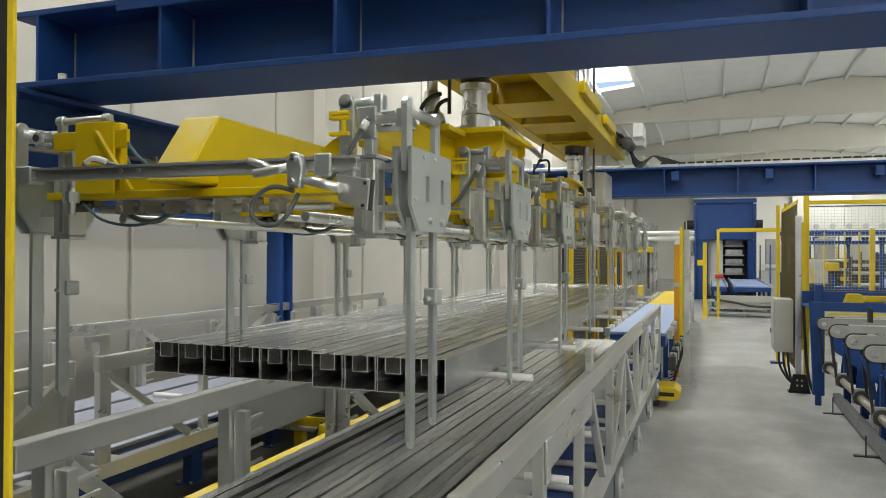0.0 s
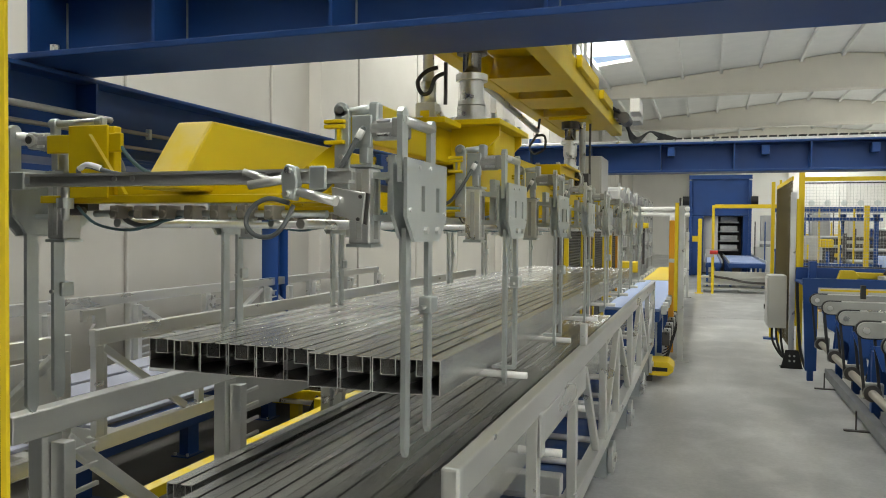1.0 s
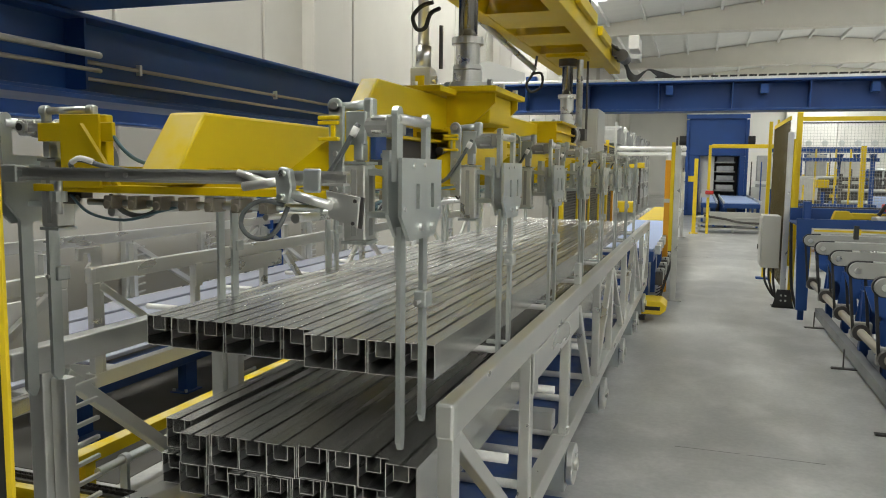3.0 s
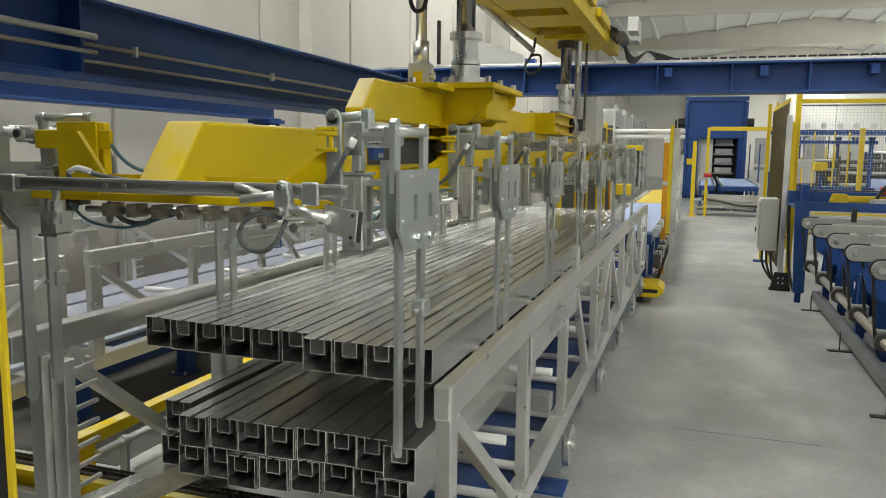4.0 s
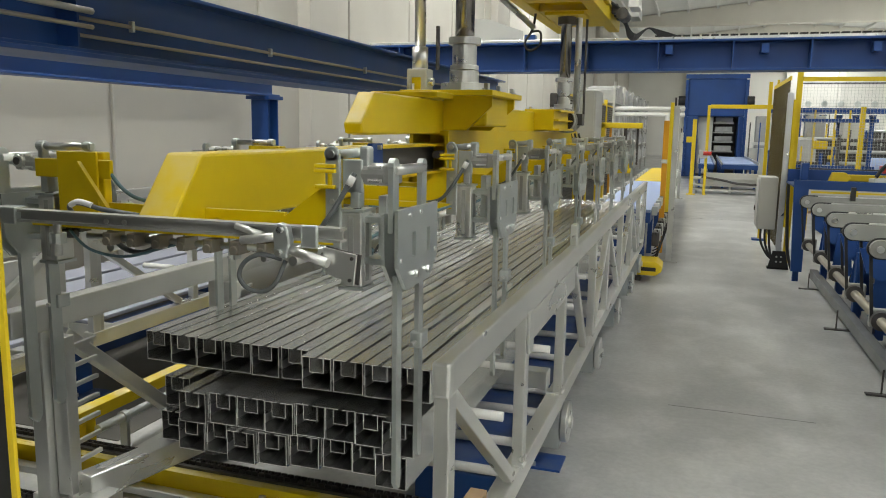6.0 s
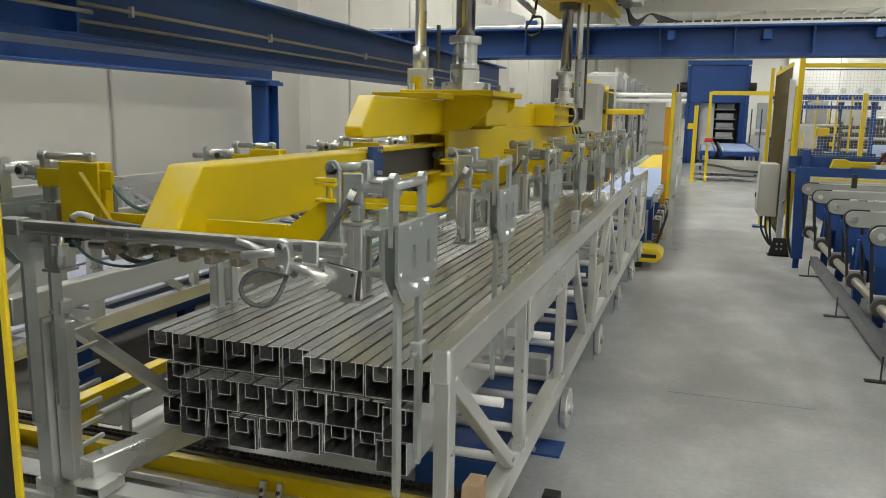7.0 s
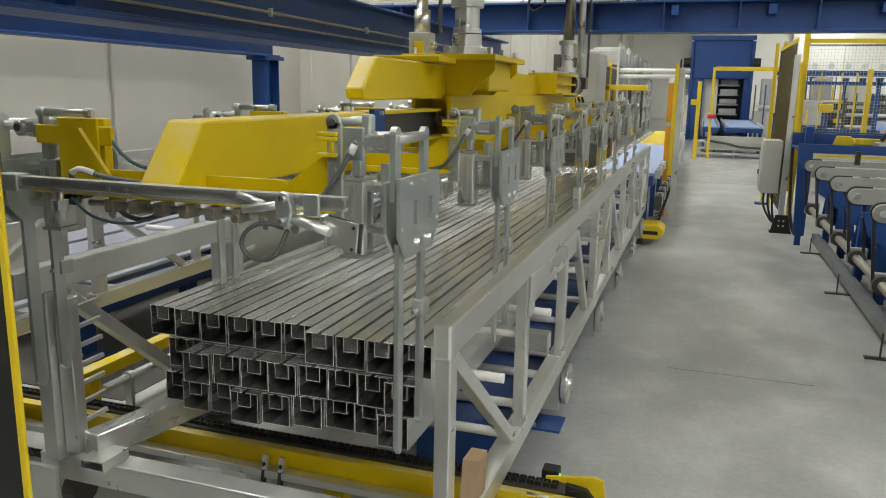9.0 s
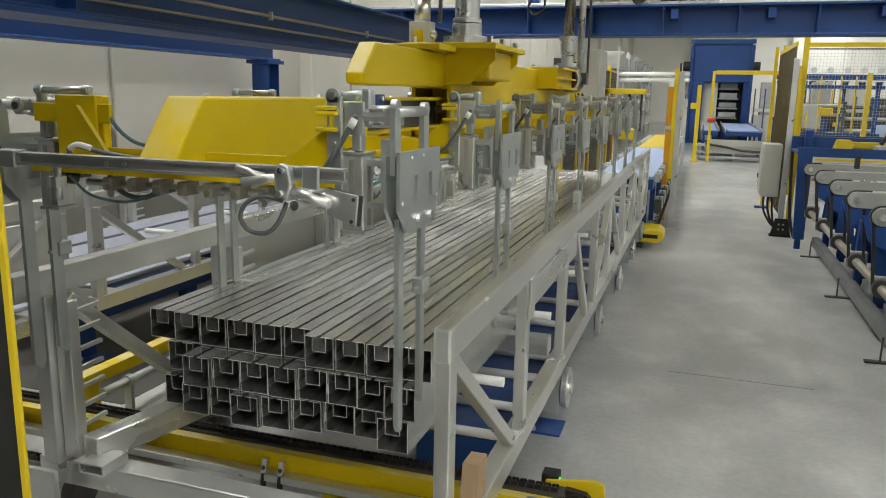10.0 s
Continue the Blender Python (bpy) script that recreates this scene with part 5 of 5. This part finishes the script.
for x in (0.955, 1.005):
    for z in (0.09, 0.15):
        part("bolt", rod(B(), (x, 9.84, z), (x, 9.832, z), 0.012, 8), GREY, foot)
part("foot_base", box(B(), 0.86, 1.10, 9.84, 10.0, 0, 0.012), BLACK, pp)
cab = thing("control_cabinet", (0.86, 10.5, 0.42), "pale grey electrical control cabinet on the fence", "cabinet")
part("body", box(B(), 0.745, 0.955, 10.3, 10.75, 0.42, 1.07), GREY, cab, bevel=0.008)
part("door", box(B(), 0.733, 0.744, 10.33, 10.72, 0.45, 1.04), GREY, cab, bevel=0.003)
part("bracket", box(B(), 0.955, 0.985, 10.45, 10.6, 0.5, 0.9), DARKSTEEL, cab)
for k in range(3):
    part("cable", pipe(B(), [(0.80 + 0.05 * k, 10.4, 0.42), (0.81 + 0.05 * k, 10.4, 0.25), (0.9 + 0.02 * k, 10.42, 0.08), (0.98, 10.45, 0.015)], 0.014), RUBBER, cab, smooth=True)
part("lock", box(B(), 0.72, 0.732, 10.68, 10.71, 0.62, 0.68), BLACK, cab)
single("black_strap", pipe(B(), [(1.02, 9.86, 1.15), (1.03, 9.80, 0.7), (1.06, 9.78, 0.25), (1.12, 9.75, 0.02)], 0.018), RUBBER, "black cable hose hanging from the fence post", "hose", smooth=True)

# ---- near guard at the camera's left ----
guard = thing("near_guard", (-0.86, 0.72, 0), "black guard panel with yellow edge strip, widened unseen to block light", "guard panel")
# panel runs on unseen to x -3.0 to hold light off the left foreground
part("panel", box(B(), -3.0, -0.817, 0.709, 0.713, 0, 2.6), BLACK, guard)
part("edge_strip", box(B(), -0.816, -0.806, 0.708, 0.714, 0, 2.6), SAFETY, guard, "yellow edge strip", 0.001)

# ---- far line ----
portal = thing("far_gate", (0.175, 21.1, 0), "yellow tubular frame across the far aisle", "gate frame")
part("post", box(B(), 0.14, 0.21, 21.06, 21.14, 0, 2.3), SAFETY, portal, bevel=0.01)
part("post", box(B(), 1.7, 1.78, 21.06, 21.14, 0, 2.3), SAFETY, portal, bevel=0.01)
part("beam", box(B(), 0.21, 1.70, 21.06, 21.14, 2.22, 2.32), SAFETY, portal, bevel=0.01)
part("switch_box", box(B(), 0.0, 0.19, 21.0, 21.05, 0.95, 1.15), GREY, portal, bevel=0.01)
part("stop_button", rod(B(), (0.1, 20.96, 1.08), (0.3, 20.96, 1.08), 0.05, 12), RED, portal)
p2 = thing("far_post", (-0.155, 21.1, 0), "yellow post beside the far gate", "post")
part("post", box(B(), -0.20, -0.10, 21.06, 21.14, 0, 1.95), SAFETY, p2, bevel=0.01)
part("base", box(B(), -0.26, -0.04, 21.0, 21.2, 0, 0.02), SAFETY, p2)
part("bracket", box(B(), -0.34, -0.20, 21.08, 21.12, 1.35, 1.5), SAFETY, p2)
upright_post(-0.62, 20.6, 2.1, "aluminium light curtain post beside the far gate", (0.5, 1.6), ORANGE, 0.1)
upright_post(-0.42, 19.6, 1.6, "aluminium light curtain post beside the far table", (0.3, 1.2), GREY, 0.08)
press = thing("blue_press", (0.6, 30, 0), "tall blue steel press housing with a dark opening", "press")
part("housing", box(B(), -0.52, 1.46, 30, 31.5, 2.2, 3.62), BLUE, press, bevel=0.03)
part("side_panel", box(B(), -0.52, -0.1, 30, 31.5, 0, 2.2), BLUE, press, bevel=0.02)
part("side_panel", box(B(), 1.27, 1.46, 30, 31.5, 0, 2.2), BLUE, press, bevel=0.02)
part("door_leaf", box(B(), -0.1, 0.42, 30.3, 30.36, 0.1, 2.2), GREY, press, "grey open door leaf", 0.01)
part("back", box(B(), -0.1, 1.27, 31.4, 31.5, 0, 2.2), DARKSTEEL, press)
for z in (0.9, 1.25, 1.6, 1.95):
    part("shelf", box(B(), 0.45, 1.15, 30.5, 31.3, z, z + 0.05), GREY, press)
    part("tray", box(B(), 0.5, 1.1, 30.45, 31.2, z + 0.05, z + 0.24), CARDS, press, bevel=0.02)
part("top_rail", box(B(), -0.62, 1.56, 29.9, 30.0, 3.55, 3.70), BLUE, press)
for x in (-0.56, 1.50):
    part("guide", box(B(), x - 0.05, x + 0.05, 29.85, 29.95, 0, 3.5), BLUE, press)
for x in (-0.72, 1.64):
    part("motor", rod(B(), (x - 0.12, 29.9, 2.75), (x + 0.12, 29.9, 2.75), 0.17, 16), BLACK, press)
for x0, x1 in ((0.0, 0.42), (0.62, 1.55)):
    t = thing("far_conveyor", ((x0 + x1) / 2, 26, 0), "far conveyor table carrying pale blue sheets", "conveyor", "far conveyors")
    part("frame", box(B(), x0, x1, 22.6, 29.8, 0.62, 0.74), BLUE, t)
    for k in range(5):
        part("sheet", box(B(), x0 + 0.04, x1 - 0.04, 22.7 + 1.4 * k, 24.0 + 1.4 * k, 0.74, 0.77), BELT, t)
    for y in (22.9, 25, 27.5, 29.5):
        for x in (x0 + 0.05, x1 - 0.05):
            part("leg", box(B(), x - 0.03, x + 0.03, y - 0.03, y + 0.03, 0, 0.62), BLUE, t)
    part("side_rail", box(B(), x0 - 0.03, x0, 22.6, 29.8, 0.74, 0.82), ALU, t)
    part("side_rail", box(B(), x1, x1 + 0.03, 22.6, 29.8, 0.74, 0.82), ALU, t)
lowc = thing("low_barrier", (0.8, 21.9, 0), "low grey conveyor bed crossing behind the far gate", "conveyor")
for z in (0.08, 0.2, 0.38):
    part("bar", box(B(), -0.1, 2.2, 21.6, 22.1, z, z + 0.05), GREY, lowc, bevel=0.005)
part("skirt", box(B(), 0.22, 2.2, 21.62, 21.66, 0.24, 0.56), GREY, lowc, bevel=0.01)
part("hose", pipe(B(), [(0.1, 21.5, 0.45), (0.6, 21.5, 0.38), (1.0, 21.5, 0.3), (1.6, 21.5, 0.28)], 0.03), DARKSTEEL, lowc, smooth=True)
for x in (-0.05, 0.8, 1.6, 2.1):
    part("leg", box(B(), x, x + 0.06, 21.7, 21.76, 0, 0.4), GREY, lowc)
pipes = thing("pipe_run", (-1.5, 20, 2.2), "two pale horizontal pipes across the far bay", "pipes")
for z in (2.26, 2.10):
    part("pipe", rod(B(), (-3.6, 23, z), (-0.45, 23, z), 0.06, 14), WHITE, pipes, smooth=True)
part("hanger", box(B(), -0.62, -0.56, 22.96, 23.04, 0, 2.35), GREY, pipes)
part("hanger", box(B(), -3.0, -2.94, 22.96, 23.04, 0, 2.35), GREY, pipes)

# shelving along the west wall, far down the hall
for k in range(5):
    y = 24 + 3.0 * k
    s = thing("stock_shelf", (-2.9, y, 0), "grey steel stock shelf with pale boxes", "shelf", "stock shelves")
    for z in (0.5, 1.15, 1.8, 2.45):
        part("shelf_board", box(B(), -3.4, -2.4, y - 1.3, y + 1.3, z - 0.04, z), GREY, s)
        for i in range(4):
            part("carton", box(B(), -3.3, -2.38, y - 1.25 + 0.64 * i, y - 0.75 + 0.64 * i, z, z + 0.35 + 0.08 * ((i + k) % 3)), CARDS, s, bevel=0.02)
    for yy in (y - 1.3, y + 1.3):
        for x in (-3.4, -2.4):
            part("upright", box(B(), x - 0.03, x + 0.03, yy - 0.04, yy + 0.04, 0, 3.0), GREY, s)
for k in range(5):
    y = 10.2 + 1.25 * k
    p = thing("guard_post", (-1.75, y, 0), "yellow guard post with grey cover behind the spreader", "guard post", "guard posts")
    part("post", box(B(), -1.79, -1.73, y - 0.03, y + 0.03, 0, 2.2), SAFETY, p, bevel=0.004)
    part("cover", box(B(), -1.95, -1.85, y + 0.2, y + 0.7, 0.3, 2.1), GREY if k % 2 else DARKSTEEL, p, bevel=0.01)
    if k % 3 == 1:
        part("orange_bar", box(B(), -1.70, -1.66, y + 0.3, y + 0.36, 0.2, 1.7), ORANGE, p)
for k in range(5):
    y0 = 10.24 + 1.25 * k
    m = thing("mesh_panel", (-1.76, y0 + 0.6, 0.15), "dark wire mesh guard panel between yellow posts", "guard panel", "mesh panels")
    bm = B()
    for i in range(30):
        box(bm, -1.763, -1.757, y0 + 0.04 * i, y0 + 0.04 * i + 0.014, 0.15, 2.08)
    for i in range(48):
        box(bm, -1.756, -1.751, y0, y0 + 1.17, 0.15 + 0.04 * i, 0.164 + 0.04 * i)
    part("wire_mesh", bm, DARKSTEEL, m, "dark steel wire mesh")
    for z in (0.12, 2.08):
        part("frame_bar", box(B(), -1.772, -1.748, y0 - 0.01, y0 + 1.18, z, z + 0.03), SAFETY, m)
    for y in (y0 + 0.1, y0 + 1.05):
        part("foot", box(B(), -1.775, -1.745, y, y + 0.04, 0, 0.12), SAFETY, m)
yb = thing("transfer_unit", (-1.3, 14.5, 0), "yellow transfer unit standing behind the table", "machine")
part("column", box(B(), -1.75, -1.66, 14.4, 14.6, 0, 1.75), SAFETY, yb, bevel=0.01)
part("arm", box(B(), -1.75, -1.0, 14.4, 14.6, 1.66, 1.76), SAFETY, yb, bevel=0.01)
part("head", box(B(), -1.5, -1.15, 14.3, 14.7, 0.85, 1.05), SAFETY, yb, bevel=0.02)
part("rod", rod(B(), (-1.3, 14.5, 1.05), (-1.3, 14.5, 1.66), 0.03, 10), DARKSTEEL, yb)
part("rod", rod(B(), (-1.08, 14.5, 1.0), (-1.08, 14.5, 1.66), 0.02, 10), DARKSTEEL, yb)

# far blue gantry and machinery to the right
fg = thing("far_gantry", (5, 26, 0), "far blue steel gantry with round trolley wheels", "gantry")
part("beam", box(B(), 2.0, 9.5, 26, 26.3, 2.24, 2.40), BLUE, fg, bevel=0.01)
part("beam", box(B(), 2.0, 9.5, 26, 26.2, 1.0, 1.1), BLUE, fg, bevel=0.01)
for k in range(10):
    x = 2.15 + 0.45 * k
    part("wheel", rod(B(), (x, 25.95, 2.52), (x, 26.0, 2.52), 0.09, 18), GALV, fg)
    part("strut", prism(B(), "y", 26.05, 26.15, [(x - 0.10, 2.2), (x + 0.10, 2.2), (x + 0.03, 1.8), (x - 0.03, 1.8)]), BLUE, fg)
    part("post", box(B(), x - 0.035, x + 0.035, 26.05, 26.2, 0, 2.2), BLUE if k % 2 == 0 else SAFETY, fg)
mf = thing("cell_frame", (2.6, 14.0, 0), "blue framed cell with yellow uprights behind the fence", "machine frame")
part("beam", box(B(), 1.35, 2.7, 14.0, 14.06, 1.80, 1.86), BLUE, mf, bevel=0.005)
part("beam", box(B(), 1.35, 2.7, 14.0, 14.06, 1.03, 1.10), BLUE, mf, bevel=0.005)
part("post", box(B(), 2.58, 2.64, 14.0, 14.06, 0, 1.86), BLUE, mf, bevel=0.005)
for x in (1.5, 1.78, 2.08, 2.3):
    part("rod", box(B(), x - 0.012, x + 0.012, 14.1, 14.13, 0, 2.0), SAFETY, mf)
part("head", box(B(), 1.82, 2.02, 14.2, 14.4, 1.36, 1.5), SAFETY, mf, bevel=0.02)
part("bed", box(B(), 1.4, 3.2, 13.6, 14.6, 0.62, 0.8), GREY, mf, bevel=0.02)
part("roll", rod(B(), (2.8, 15.0, 1.0), (6.5, 15.0, 1.0), 0.22, 24), BELT, mf, "pale blue roll", smooth=True)
part("bed", box(B(), 2.75, 6.5, 14.7, 15.3, 0.3, 0.78), BLUE, mf, bevel=0.02)
part("post", box(B(), 2.14, 2.2, 12.3, 12.36, 0, 2.0), SAFETY, mf)
for k, (x, y, h) in enumerate(((2.3, 19, 1.5), (3.4, 20, 1.9), (4.6, 18.5, 1.3), (3.0, 23, 2.1), (5.2, 22, 1.8), (6.6, 20, 2.0), (2.1, 29, 2.2), (4.0, 32, 2.6))):
    u = thing("machine_unit", (x, y, 0), "grey and blue machine unit with pipework in the far bay", "machine", "far machine units")
    part("base", box(B(), x - 0.5, x + 0.5, y - 0.4, y + 0.4, 0, 0.5 * h), (GREY, BLUE, CARDS)[k % 3], u, bevel=0.02)
    part("tower", box(B(), x - 0.3, x + 0.15, y - 0.2, y + 0.3, 0.5 * h, h), (CARDS, GREY, BLUE)[k % 3], u, bevel=0.02)
    part("rail", box(B(), x - 0.6, x + 0.7, y - 0.45, y - 0.41, 0.55 * h, 0.6 * h), SAFETY if k % 2 else ALU, u)
    for i in range(4):
        part("pipe", rod(B(), (x - 0.5 + 0.32 * i, y - 0.46, 0.1), (x - 0.5 + 0.32 * i, y - 0.46, 0.9 * h), 0.02, 8), (GALV, SAFETY, DARKSTEEL, BLUE)[(i + k) % 4], u)
for x in (-0.9, 2.2, 5.3, 8.4):
    single("north_column", box(B(), x - 0.2, x + 0.2, 55.6, 56.0, 0, 8), WHITEWALL, "pale concrete column on the far wall", "column", "far wall columns", "structure", 0.02)
for k, (x, y, w, h) in enumerate(((1.75, 16.2, 0.9, 1.25), (3.1, 16.6, 1.1, 1.6), (4.4, 16.4, 1.0, 1.1), (2.6, 21.0, 1.4, 1.7), (4.6, 24.0, 1.6, 1.9))):
    rr = thing("roller_rack", (x, y, 0), "dark steel roller rack with grey rollers in the far cell", "roller rack", "roller racks")
    for dx in (-w / 2, w / 2):
        part("upright", box(B(), x + dx - 0.03, x + dx + 0.03, y - 0.03, y + 0.03, 0, h), (BLUE, DARKSTEEL)[k % 2], rr)
    n = int(h / 0.22)
    for i in range(n):
        z = 0.18 + 0.22 * i
        part("roller", rod(B(), (x - w / 2 + 0.03, y, z), (x + w / 2 - 0.03, y, z), 0.035, 12), (CAST, DARKSTEEL, GALV)[(i + k) % 3], rr, smooth=True)
    part("back_plate", box(B(), x - w / 2 + 0.03, x + w / 2 - 0.03, y + 0.06, y + 0.08, 0.3, h - 0.2), DARKSTEEL, rr)
stk = thing("pallet_stack", (3.0, 18, 0), "stack of pale sheets on a pallet", "stack")
for k in range(6):
    part("sheet", box(B(), 2.2, 4.6, 17.2, 18.8, 0.12 + 0.14 * k, 0.24 + 0.14 * k), WHITE if k % 2 else CARDS, stk, bevel=0.01)
part("pallet", box(B(), 2.2, 4.6, 17.2, 18.8, 0, 0.115), WOOD, stk)
# wall features seen above the girder
br = thing("cable_bracket", (-1.9, 8.6, 2.5), "grey sheet cable bracket on the far girder", "bracket")
part("plate", prism(B(), "y", 8.42, 8.44, [(-2.6, 2.50), (-1.9, 2.50), (-1.9, 2.66), (-2.3, 2.80), (-2.6, 2.80)]), GREY, br)
part("box", box(B(), -1.88, -1.76, 8.40, 8.5, 2.50, 2.62), BLUE, br, bevel=0.006)
pil = tagged(new("pilaster", finish("pilaster", box(B(), -5.0, -4.80, 9.02, 9.86, 0, 8), WALLMAT, 0.02)), "pale concrete pilaster standing against the hall wall", "pilaster", kind="structure")
for y in (18.5, 28, 37.5, 47):
    single("pilaster", box(B(), -5.0, -4.80, y, y + 0.84, 0, 8), WALLMAT, "pale concrete pilaster standing against the hall wall", "pilaster", "pilasters", "structure", 0.02)


def motions():
    drop = [(0, 1.303), (0.5, 1.260), (1, 1.221), (1.5, 1.186), (2, 1.150), (2.5, 1.115), (4, 1.011), (4.5, 0.977), (5, 0.941), (5.5, 0.909), (6.6, 0.828), (6.8, 0.822), (7, 0.822), (10, 0.822)]
    for p in load:
        x, y, z = p.location
        walk(p, [(t, pose(x, y, z + (v - 0.822) * 0.946, 0, math.degrees(p.rotation_euler.y), 0)) for t, v in drop])
    lift = [(0, 2.048), (0.5, 1.997), (1, 1.945), (1.5, 1.902), (2, 1.858), (2.5, 1.815), (4, 1.691), (4.5, 1.648), (5, 1.604), (5.5, 1.561), (7, 1.434), (7.5, 1.417), (8, 1.417), (8.5, 1.452), (9, 1.497), (9.5, 1.539), (10, 1.582)]
    x, y, z = spreader.location
    walk(spreader, [(t, pose(x, y, z + (v - 1.497) * 0.765)) for t, v in lift])


motions()
